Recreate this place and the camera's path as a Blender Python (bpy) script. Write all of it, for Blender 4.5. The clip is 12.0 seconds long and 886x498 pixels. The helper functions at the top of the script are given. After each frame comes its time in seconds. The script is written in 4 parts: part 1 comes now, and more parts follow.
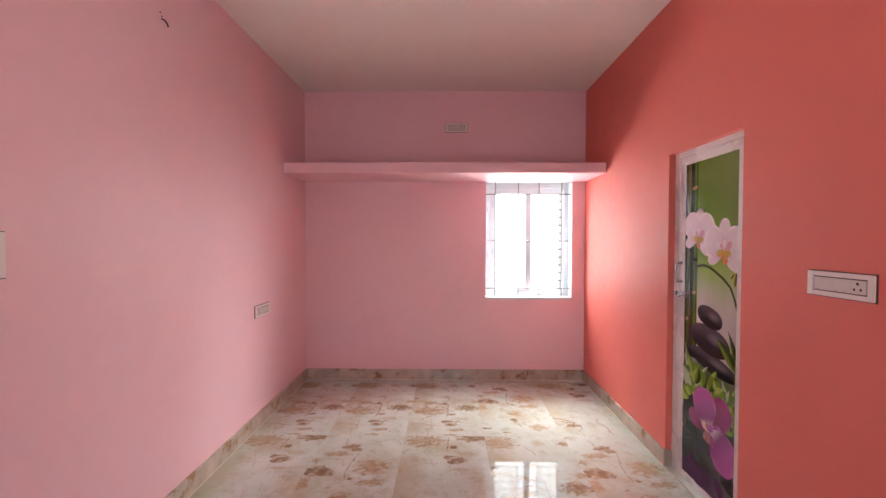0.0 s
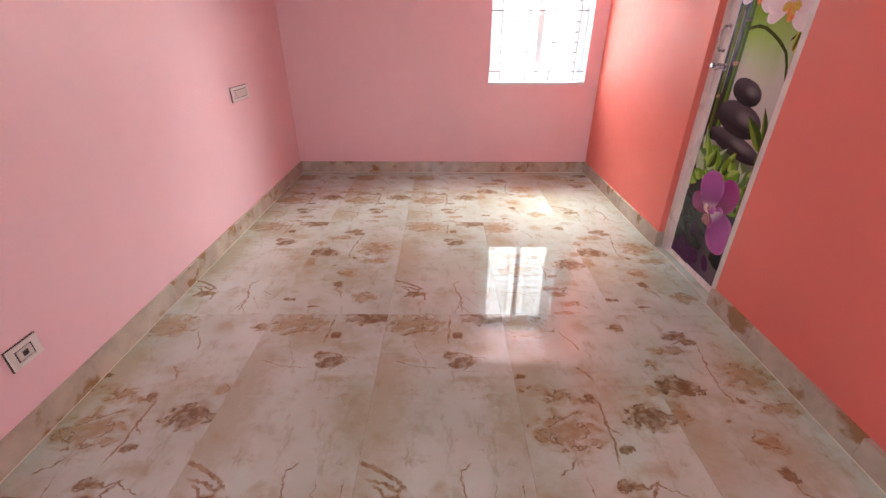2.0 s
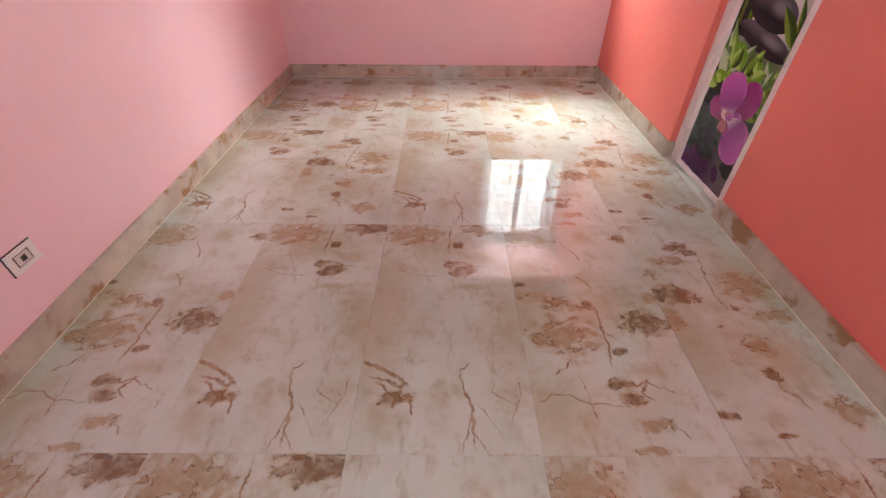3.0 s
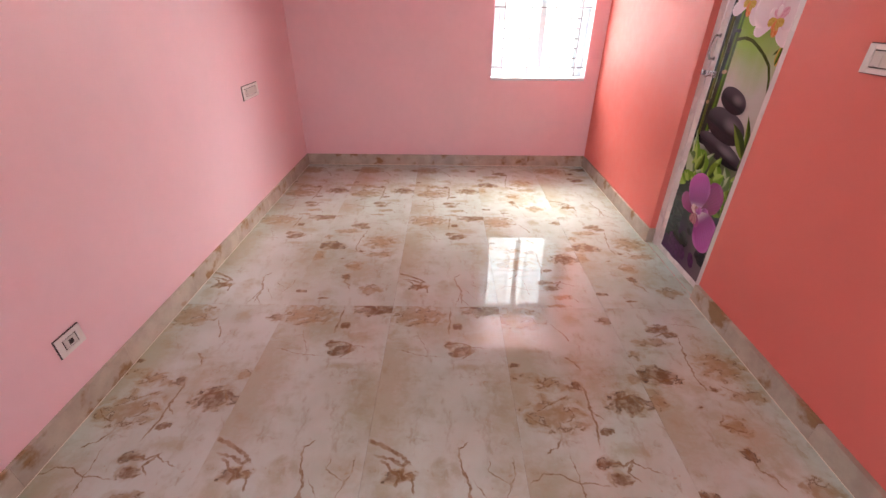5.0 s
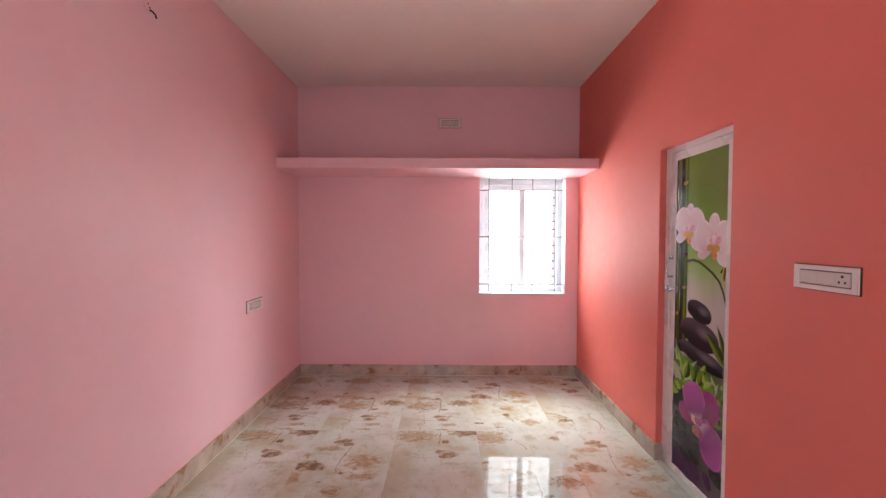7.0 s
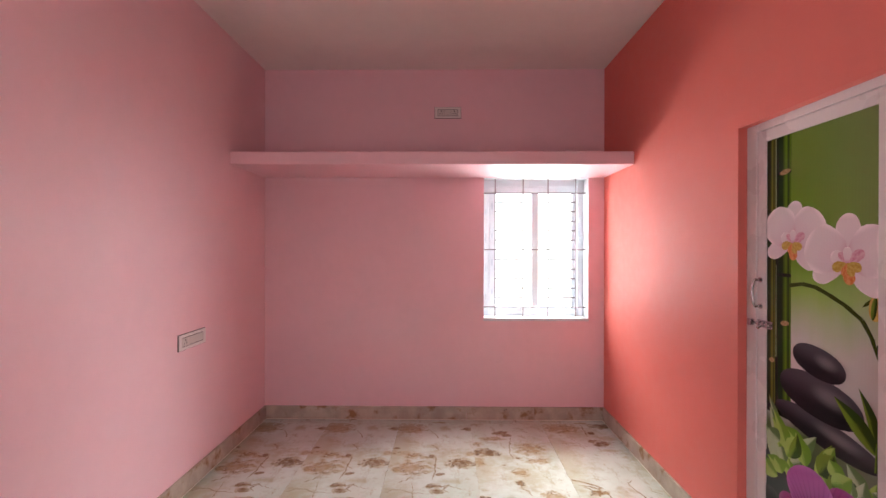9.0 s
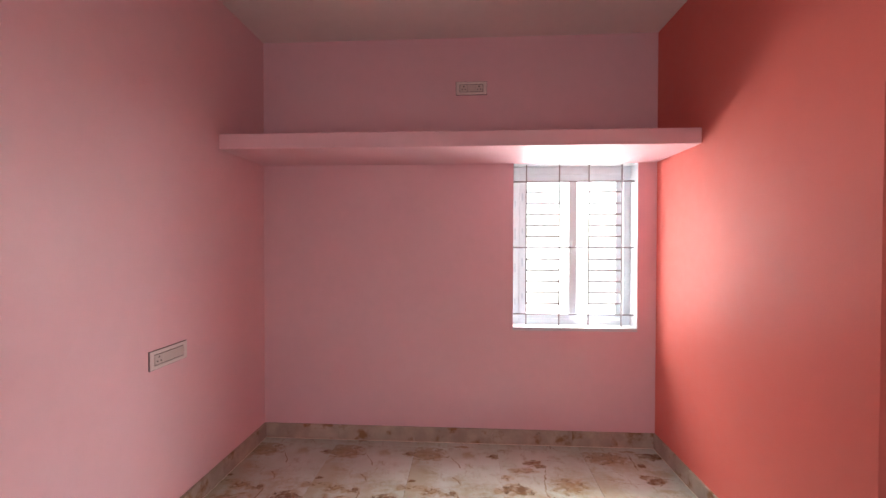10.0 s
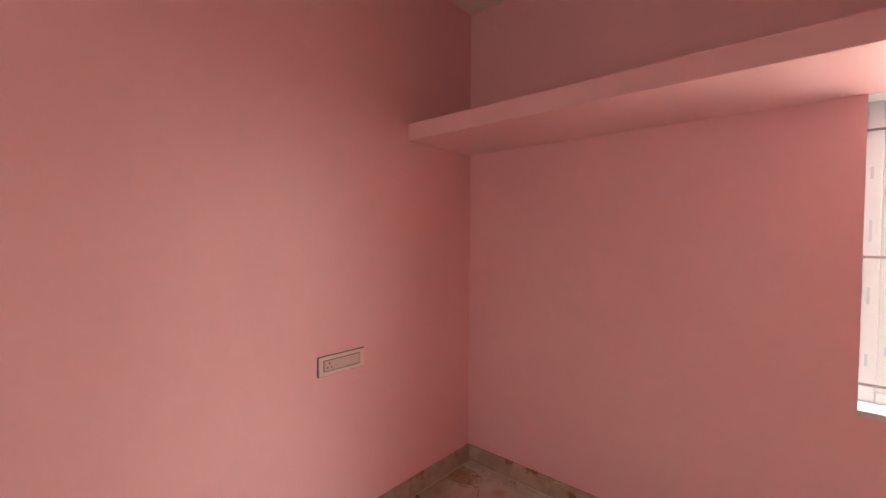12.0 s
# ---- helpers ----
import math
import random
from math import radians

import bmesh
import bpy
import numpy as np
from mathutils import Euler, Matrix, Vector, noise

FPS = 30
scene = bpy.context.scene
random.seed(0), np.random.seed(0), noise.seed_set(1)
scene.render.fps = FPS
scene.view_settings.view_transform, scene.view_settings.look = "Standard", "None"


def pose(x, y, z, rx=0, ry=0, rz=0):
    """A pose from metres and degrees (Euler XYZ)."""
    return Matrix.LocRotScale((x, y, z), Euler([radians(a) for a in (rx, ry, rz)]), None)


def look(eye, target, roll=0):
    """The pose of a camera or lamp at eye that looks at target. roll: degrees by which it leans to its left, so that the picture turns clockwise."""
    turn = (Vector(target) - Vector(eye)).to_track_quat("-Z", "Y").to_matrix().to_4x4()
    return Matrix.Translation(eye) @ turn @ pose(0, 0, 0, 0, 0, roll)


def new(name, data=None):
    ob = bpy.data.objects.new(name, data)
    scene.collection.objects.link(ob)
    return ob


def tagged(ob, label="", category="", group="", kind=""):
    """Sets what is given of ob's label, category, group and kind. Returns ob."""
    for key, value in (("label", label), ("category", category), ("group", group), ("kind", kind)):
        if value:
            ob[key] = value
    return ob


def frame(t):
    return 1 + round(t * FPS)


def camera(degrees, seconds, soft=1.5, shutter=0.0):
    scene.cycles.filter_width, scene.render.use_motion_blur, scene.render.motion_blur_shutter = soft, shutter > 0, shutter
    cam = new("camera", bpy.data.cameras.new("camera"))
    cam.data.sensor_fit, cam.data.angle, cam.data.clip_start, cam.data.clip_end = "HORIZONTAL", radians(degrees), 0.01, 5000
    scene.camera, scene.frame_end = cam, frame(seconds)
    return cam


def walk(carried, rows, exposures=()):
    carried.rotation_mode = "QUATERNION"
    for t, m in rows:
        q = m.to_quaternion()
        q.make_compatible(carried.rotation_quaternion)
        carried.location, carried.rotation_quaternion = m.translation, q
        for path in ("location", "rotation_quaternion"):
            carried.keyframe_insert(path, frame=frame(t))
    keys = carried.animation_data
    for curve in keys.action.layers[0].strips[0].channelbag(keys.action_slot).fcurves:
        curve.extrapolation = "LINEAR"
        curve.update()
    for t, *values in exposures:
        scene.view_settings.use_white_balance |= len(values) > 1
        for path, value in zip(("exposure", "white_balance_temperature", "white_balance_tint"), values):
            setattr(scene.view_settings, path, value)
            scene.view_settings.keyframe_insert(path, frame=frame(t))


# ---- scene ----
cam = camera(93.2, 12.0)
PATH = [
    (0, (0.586, 0.488, 1.532), (0.56, 2.488, 1.483), 0.1),
    (0.5, (0.58, 0.517, 1.526), (0.558, 2.51, 1.363), -0.1),
    (1, (0.571, 0.576, 1.465), (0.557, 2.54, 1.089), -0.0),
    (1.5, (0.559, 0.623, 1.409), (0.552, 2.518, 0.768), 0.0),
    (2, (0.555, 0.659, 1.368), (0.552, 2.427, 0.434), 0.1),
    (2.5, (0.553, 0.68, 1.313), (0.553, 2.301, 0.142), 0.3),
    (2.7, (0.554, 0.681, 1.305), (0.553, 2.255, 0.071), 0.3),
    (4.3, (0.55, 0.616, 1.431), (0.544, 2.14, 0.136), 0.5),
    (4.5, (0.552, 0.596, 1.459), (0.545, 2.179, 0.237), 0.4),
    (5, (0.557, 0.554, 1.509), (0.545, 2.284, 0.508), 0.4),
    (5.5, (0.562, 0.514, 1.53), (0.546, 2.38, 0.811), 0.3),
    (6, (0.562, 0.479, 1.518), (0.545, 2.432, 1.089), 0.3),
    (6.5, (0.571, 0.461, 1.534), (0.557, 2.45, 1.329), 0.3),
    (7, (0.619, 0.49, 1.514), (0.609, 2.489, 1.453), 0.2),
    (9, (0.669, 1.29, 1.519), (0.646, 3.29, 1.516), 0.1),
    (9.5, (0.69, 1.538, 1.528), (0.639, 3.537, 1.513), 0.1),
    (10, (0.646, 1.791, 1.543), (0.526, 3.787, 1.514), 0.1),
    (10.5, (0.666, 1.989, 1.544), (0.377, 3.968, 1.51), 0.1),
    (11, (0.833, 2.204, 1.56), (0.263, 4.12, 1.516), 0.1),
    (11.5, (0.885, 2.432, 1.552), (-0.031, 4.21, 1.507), 0.1),
    (12, (0.831, 2.681, 1.583), (-0.486, 4.185, 1.523), 0.3),
]
EXPOSURES = [(0.0, 0.64, 6750, 12), (2.5, 0.97, 6750, 8), (4.4, 1.03, 6750, 8), (5.5, 0.76, 6750, 12), (7.2, 0.58, 6750, 12), (8.8, 0.52, 6750, 12), (10.5, 0.12, 7200, 16), (11.0, 0.0, 8100, 22), (11.5, 0.04, 8500, 24), (12.0, 0.15, 9100, 24)]
walk(cam, [(t, look(eye, target, roll)) for t, eye, target, roll in PATH], EXPOSURES)

# ---- world, sun and large lights ----
world = bpy.data.worlds.new("world")
scene.world = world
world.use_nodes = True
wn = world.node_tree.nodes
sky = wn.new("ShaderNodeTexSky")
sky.sky_type = "NISHITA"
sky.sun_disc = False
sky.sun_elevation = radians(55)
sky.sun_rotation = radians(211)
wn["Background"].inputs["Strength"].default_value = 0.12
world.node_tree.links.new(sky.outputs[0], wn["Background"].inputs["Color"])


def lamp(name, kind, m, energy, colour, size=(1, 1), angle=0.5, spread=180):
    data = bpy.data.lights.new(name, kind)
    data.energy, data.color = energy, colour
    if kind == "AREA":
        data.shape, data.size, data.size_y, data.spread = "RECTANGLE", size[0], size[1], radians(spread)
    else:
        data.angle = radians(angle)
    ob = new(name, data)
    ob.matrix_world = m
    return ob


# the room: x to the east, y to the north
XW, XE, YS, YN, ZC = -0.965, 2.052, -0.75, 5.015, 3.108
WX0, WX1, WZ0, WZ1 = 0.989, 1.914, 0.898, 2.146      # window opening
DY0, DY1, DZ1 = 2.600, 3.303, 2.092                  # bathroom door opening
EX0, EX1, EZ1 = 0.00, 1.10, 2.1                      # entrance behind the walker
LOFT_Y, LOFT_Z0, LOFT_Z1 = 4.414, 2.146, 2.243

lamp("sun", "SUN", look((0, 0, 9), (3, 5, 0)), 3.0, (1.0, 0.96, 0.9), angle=2)
# daylight through the window: the bright haze straight behind it, the sky above and to either side
lamp("window_daylight", "AREA", look((1.45, YN + 0.55, 1.5), (1.45, 0.0, 1.5)), 42, (0.95, 0.98, 1.0), (2.6, 2.0))
lamp("upper_daylight", "AREA", look((1.6, YN + 3.2, 5.3), (1.3, YN, 1.4)), 820, (0.95, 0.98, 1.0), (2.4, 1.4))
lamp("east_daylight", "AREA", look((2.80, YN + 0.95, 2.45), (1.45, YN + 0.1, 1.4)), 340, (0.95, 0.98, 1.0), (1.0, 1.6))
lamp("west_daylight", "AREA", look((0.30, YN + 0.85, 1.75), (1.45, YN + 0.1, 1.4)), 48, (0.95, 0.98, 1.0), (1.0, 1.6))
lamp("entrance_daylight", "AREA", look(((EX0 + EX1) / 2, YS - 0.28, 1.0), ((EX0 + EX1) / 2, 5, 0.6)), 17, (0.80, 0.92, 1.0), (1.1, 2.0))
# added fill lamp, out of view: lights the floor by the entrance for bounce
lamp("floor_bounce_fill", "AREA", look((0.55, YS - 1.15, 4.4), (0.55, YS + 0.3, 0.0)), 130, (0.84, 0.93, 1.0), (1.6, 0.9))
# sunlit ground outside, sending light up through the window
lamp("ground_daylight", "AREA", look((1.75, YN + 3.0, -0.3), (1.40, YN, 1.5)), 550, (0.97, 0.99, 0.98), (4.0, 2.0))


# ---- materials ----
def rgb(r, g, b):
    """Linear colour from the usual 0 to 255."""
    f = lambda c: c / 12.92 if c <= 0.04045 else ((c + 0.055) / 1.055) ** 2.4
    return (f(r / 255), f(g / 255), f(b / 255), 1)


class Nodes:
    """A material and short ways to add nodes to it."""

    def __init__(self, name):
        self.mat = bpy.data.materials.new(name)
        self.mat.use_nodes = True
        self.tree = self.mat.node_tree
        self.bsdf = self.tree.nodes["Principled BSDF"]

    def add(self, kind, operation=None, vector_type=None, noise_dimensions=None, interpolation_type=None, blend_type=None, use_clamp=False):
        n = self.tree.nodes.new("ShaderNode" + kind)
        if operation:
            n.operation = operation
        if vector_type:
            n.vector_type = vector_type
        if noise_dimensions:
            n.noise_dimensions = noise_dimensions
        if interpolation_type:
            n.interpolation_type = interpolation_type
        if blend_type:
            n.data_type, n.blend_type = "RGBA", blend_type
        if use_clamp:
            n.use_clamp = True
        return n

    def put(self, socket, value):
        if isinstance(value, bpy.types.NodeSocket):
            self.tree.links.new(value, socket)
        else:
            socket.default_value = value

    def coords(self, kind="Object"):
        return self.add("TexCoord").outputs[kind]

    def mapping(self, vector, loc=(0, 0, 0), rot=(0, 0, 0), scale=(1, 1, 1), kind="POINT"):
        n = self.add("Mapping", vector_type=kind)
        self.put(n.inputs["Vector"], vector)
        n.inputs["Location"].default_value, n.inputs["Rotation"].default_value, n.inputs["Scale"].default_value = loc, rot, scale
        return n.outputs[0]

    def noise(self, vector, scale, detail=3.0, rough=0.55, w=None, colour=False):
        n = self.add("TexNoise", noise_dimensions="4D" if w is not None else "3D")
        self.put(n.inputs["Vector"], vector)
        if w is not None:
            self.put(n.inputs["W"], w)
        n.inputs["Scale"].default_value, n.inputs["Detail"].default_value, n.inputs["Roughness"].default_value = scale, detail, rough
        return n.outputs["Color" if colour else "Fac"]

    def math(self, op, a, b=0.0, clamp=False):
        n = self.add("Math", operation=op, use_clamp=clamp)
        self.put(n.inputs[0], a)
        self.put(n.inputs[1], b)
        return n.outputs[0]

    def span(self, value, a, b, c=0.0, d=1.0, smooth=True):
        n = self.add("MapRange", interpolation_type="SMOOTHSTEP" if smooth else "LINEAR")
        for i, v in enumerate((value, a, b, c, d)):
            self.put(n.inputs[i], v)
        return n.outputs[0]

    def mix(self, fac, a, b, blend="MIX"):
        n = self.add("Mix", blend_type=blend)
        self.put(n.inputs[0], fac)
        self.put(n.inputs[6], a)
        self.put(n.inputs[7], b)
        return n.outputs[2]

    def ramp(self, value, stops):
        n = self.add("ValToRGB")
        self.put(n.inputs[0], value)
        el = n.color_ramp.elements
        while len(el) < len(stops):
            el.new(0.5)
        for e, (p, c) in zip(el, stops):
            e.position, e.color = p, c
        return n.outputs[0]

    def bump(self, height, strength, distance=0.01):
        n = self.add("Bump")
        n.inputs["Strength"].default_value, n.inputs["Distance"].default_value = strength, distance
        self.put(n.inputs["Height"], height)
        self.put(self.bsdf.inputs["Normal"], n.outputs[0])

    def done(self, colour, rough=0.5, metal=0.0, coat=0.0, spec=0.5):
        b = self.bsdf.inputs
        self.put(b["Base Color"], colour)
        self.put(b["Roughness"], rough)
        b["Metallic"].default_value, b["Coat Weight"].default_value, b["Specular IOR Level"].default_value = metal, coat, spec
        return self.mat


def paint(name, colour, rough=0.55, amount=0.02, relief=0.10):
    """Roller-painted plaster: soft unevenness, roller stipple, faint trowel waves."""
    k = Nodes(name)
    v = k.coords()
    big = k.noise(v, 1.3, 4)
    small = k.noise(v, 14, 4)
    tone = k.math("ADD", k.math("MULTIPLY", big, 0.7), k.math("MULTIPLY", small, 0.3))
    dark = tuple(c * (1 - 2.2 * amount) for c in colour[:3]) + (1,)
    light = tuple(min(1, c * (1 + amount)) for c in colour[:3]) + (1,)
    col = k.mix(k.span(tone, 0.3, 0.7), dark, light)
    stipple = k.noise(v, 260, 2)
    wave = k.noise(v, 5, 3)
    k.bump(k.math("ADD", k.math("MULTIPLY", stipple, 0.12), wave), relief, 0.006)
    return k.done(col, k.span(small, 0.3, 0.7, rough - 0.06, rough + 0.08), spec=0.35)


PINK = paint("pink_wall_paint", (0.86, 0.545, 0.592, 1), 0.46)
CORAL = paint("coral_wall_paint", (0.75, 0.176, 0.143, 1), 0.6)
CEIL = paint("white_ceiling_paint", (0.91, 0.81, 0.77, 1), 0.7, 0.02)
REVEAL = paint("white_reveal_paint", (0.68, 0.69, 0.73, 1), 0.5, 0.03)
OUTER = paint("grey_cement_render", (0.45, 0.43, 0.40, 1), 0.85, 0.1, 0.3)


def plastic(name, colour, rough=0.35, amount=0.04, coat=0.0):
    k = Nodes(name)
    v = k.coords()
    n = k.noise(v, 3, 3)
    dark = tuple(c * (1 - 0.8 * amount) for c in colour[:3]) + (1,)
    col = k.mix(k.span(n, 0.35, 0.65), dark, colour)
    return k.done(col, k.span(k.noise(v, 6, 2), 0.3, 0.7, rough * 0.94, rough * 1.06), coat=coat)


def metal(name, colour, rough=0.2):
    k = Nodes(name)
    v = k.coords()
    return k.done(colour, k.span(k.noise(v, 80, 3), 0.3, 0.7, rough * 0.6, rough * 1.5), metal=1.0)


UPVC = plastic("white_upvc", rgb(224, 234, 240), 0.3, 0.02)
DOOR_PVC = plastic("white_door_pvc", rgb(226, 216, 216), 0.28, 0.04)
PLATE = plastic("white_switch_plastic", rgb(230, 218, 214), 0.3, 0.03)
MODULE = plastic("ivory_switch_modules", rgb(218, 205, 200), 0.25, 0.03)
SEAM = plastic("dark_shadow_gap", rgb(70, 48, 46), 0.6, 0.05)
HOLE = plastic("black_socket_holes", rgb(22, 16, 16), 0.5, 0.05)
CHROME = metal("chrome", (0.50, 0.49, 0.50, 1), 0.14)
GRILLE = plastic("grey_grille_enamel", rgb(138, 133, 135), 0.4, 0.08)
FILM = plastic("bluish_film_print", rgb(200, 213, 223), 0.4, 0.05)
GROUT = plastic("beige_grout", rgb(186, 172, 158), 0.8, 0.06)
BEAD = plastic("cream_white_cement", rgb(226, 216, 198), 0.6, 0.05)
CABLE = plastic("dark_red_cable_sheath", rgb(70, 22, 24), 0.5, 0.05)
EARTH = paint("pale_sandy_ground", (0.32, 0.27, 0.21, 1), 0.9, 0.15, 0.4)


def glass_material():
    k = Nodes("clear_glass")
    k.bsdf.inputs["Transmission Weight"].default_value = 1.0
    k.bsdf.inputs["IOR"].default_value = 1.45
    return k.done((0.97, 0.99, 0.98, 1), 0.0)


GLASS = glass_material()


def marble(name, draw):
    """Polished vitrified tile: pale grey-cream ground, soft beige clouds, torn ochre and brown stains, thin brown veins.
    draw(blob, vein) places the printed marks; u and v run over the tile, sizes are in metres."""
    k = Nodes(name)
    uv = k.add("UVMap").outputs[0]
    p = k.mapping(uv, scale=(0.611, 1.214, 1))
    shift = k.math("MULTIPLY", k.add("ObjectInfo").outputs["Random"], 7.0)

    def warped(place, scale, amount):
        centred = k.add("VectorMath", operation="SUBTRACT")
        k.put(centred.inputs[0], k.noise(place, scale, 3, 0.6, colour=True))
        centred.inputs[1].default_value = (0.5, 0.5, 0.5)
        grown = k.add("VectorMath", operation="SCALE")
        k.put(grown.inputs[0], centred.outputs[0])
        grown.inputs["Scale"].default_value = amount
        moved = k.add("VectorMath", operation="ADD")
        k.put(moved.inputs[0], place)
        k.put(moved.inputs[1], grown.outputs[0])
        return moved.outputs[0]

    q = warped(warped(p, 9, 0.035), 34, 0.030)
    fields = {"brown": 0.0, "ochre": 0.0, "cloud": 0.0, "vein": 0.0}

    def mark(kind, x, y, a, b, turn, strength, soft):
        m = k.mapping(q, (x, y, 0), (0, 0, turn), (a, b, 1), "TEXTURE")
        d = k.add("VectorMath", operation="LENGTH")
        k.put(d.inputs[0], m)
        fields[kind] = k.math("MAXIMUM", fields[kind], k.span(d.outputs["Value"], soft, 0.0, 0.0, strength, False))

    def blob(kind, strength, u, v, a, b):
        mark(kind, u * 0.611, v * 1.214, a * 1.2, b * 1.2, 0.0, strength, 1.6)

    def vein(width, strength, *points):
        for (u0, v0), (u1, v1) in zip(points, points[1:]):
            dx, dy = (u1 - u0) * 0.611, (v1 - v0) * 1.214
            mark("vein", (u0 + u1) * 0.3055, (v0 + v1) * 0.607, math.hypot(dx, dy) * 0.85, width * 1.0, math.atan2(dy, dx), strength, 1.25)

    draw(blob, vein)
    torn = k.math("SUBTRACT", k.noise(k.mapping(warped(p, 7, 0.12), scale=(1, 1.35, 1)), 19, 5, 0.56), 0.5)
    fine = k.noise(p, 90, 4, 0.7)
    cloud = k.noise(p, 3.0, 4, 0.55, w=shift)
    drift = k.noise(q, 6.5, 5, 0.62)
    base = k.mix(k.span(cloud, 0.35, 0.68), rgb(199, 212, 203), rgb(186, 195, 182))
    base = k.mix(k.math("MULTIPLY", k.span(drift, 0.50, 0.72), 0.7), base, rgb(166, 162, 136))
    # hair-thin threads that break off
    hair = k.noise(k.mapping(q, scale=(1, 0.6, 1)), 5, 4, 0.5)
    line = k.math("SUBTRACT", 1.0, k.math("MULTIPLY", k.math("ABSOLUTE", k.math("SUBTRACT", hair, 0.5)), 120), True)
    base = k.mix(k.math("MULTIPLY", line, k.span(drift, 0.50, 0.64, 0.0, 0.5)), base, rgb(150, 118, 84))
    # small torn flecks
    fleck = k.span(k.noise(q, 15, 4, 0.6), 0.66, 0.72)
    base = k.mix(k.math("MULTIPLY", fleck, 0.45), base, rgb(166, 128, 84))
    streak = k.span(k.noise(k.mapping(q, rot=(0, 0, 0.5), scale=(2.2, 0.8, 1)), 7, 5, 0.6), 0.55, 0.70, 0.0, 0.5)
    base = k.mix(streak, base, rgb(158, 144, 116))
    veil = k.math("ADD", fields["cloud"], k.math("MULTIPLY", torn, 0.5))
    col = k.mix(k.math("MULTIPLY", k.span(veil, 0.05, 0.45), k.span(fields["cloud"], 0.0, 0.08, 0.0, 0.62)), base, rgb(168, 158, 124))

    def stain(col, field, fill, deep, cover):
        """A filled mark with a torn outline and a darker, broken rim."""
        near = k.span(field, 0.0, 0.12)
        f = k.math("ADD", field, k.math("MULTIPLY", torn, 2.0))
        body = k.math("MULTIPLY", k.math("MULTIPLY", k.span(f, 0.16, 0.56), near), k.span(k.noise(q, 21, 4, 0.6), 0.36, 0.60, 0.40, 1.0))
        halo = k.math("MULTIPLY", k.math("MULTIPLY", k.span(f, -0.25, 0.40), near), 0.5)
        rim = k.math("SUBTRACT", 1.0, k.math("MULTIPLY", k.math("ABSOLUTE", k.math("SUBTRACT", f, 0.36)), 11), True)
        rim = k.math("MULTIPLY", k.math("MULTIPLY", rim, near), k.span(k.noise(p, 19, 2), 0.46, 0.60))
        col = k.mix(halo, col, rgb(168, 150, 112))
        col = k.mix(k.math("MULTIPLY", body, cover), col, fill)
        return k.mix(k.math("MULTIPLY", rim, 0.85), col, deep)

    col = stain(col, fields["ochre"], rgb(152, 126, 82), rgb(108, 82, 50), 0.6)
    col = stain(col, fields["brown"], rgb(114, 84, 50), rgb(60, 42, 26), 0.88)
    course = k.math("ADD", fields["vein"], k.math("MULTIPLY", torn, 0.6))
    haze = k.math("MULTIPLY", k.span(fields["vein"], 0.0, 0.5), k.span(course, -0.1, 0.5, 0.0, 0.55))
    col = k.mix(haze, col, rgb(160, 136, 96))
    thread = k.math("MULTIPLY", k.math("MULTIPLY", k.span(course, 0.12, 0.55), k.span(fields["vein"], 0.05, 0.35, 0.0, 0.85)), k.span(fine, 0.36, 0.62, 0.5, 1.0))
    col = k.mix(k.math("MULTIPLY", thread, k.span(k.noise(p, 24, 3), 0.38, 0.60, 0.4, 1.0)), col, rgb(118, 88, 54))
    k.bump(k.noise(p, 2.2, 2, w=shift), 0.03, 0.01)
    return k.done(col, k.span(cloud, 0.3, 0.7, 0.035, 0.06), spec=0.9, coat=0.6)


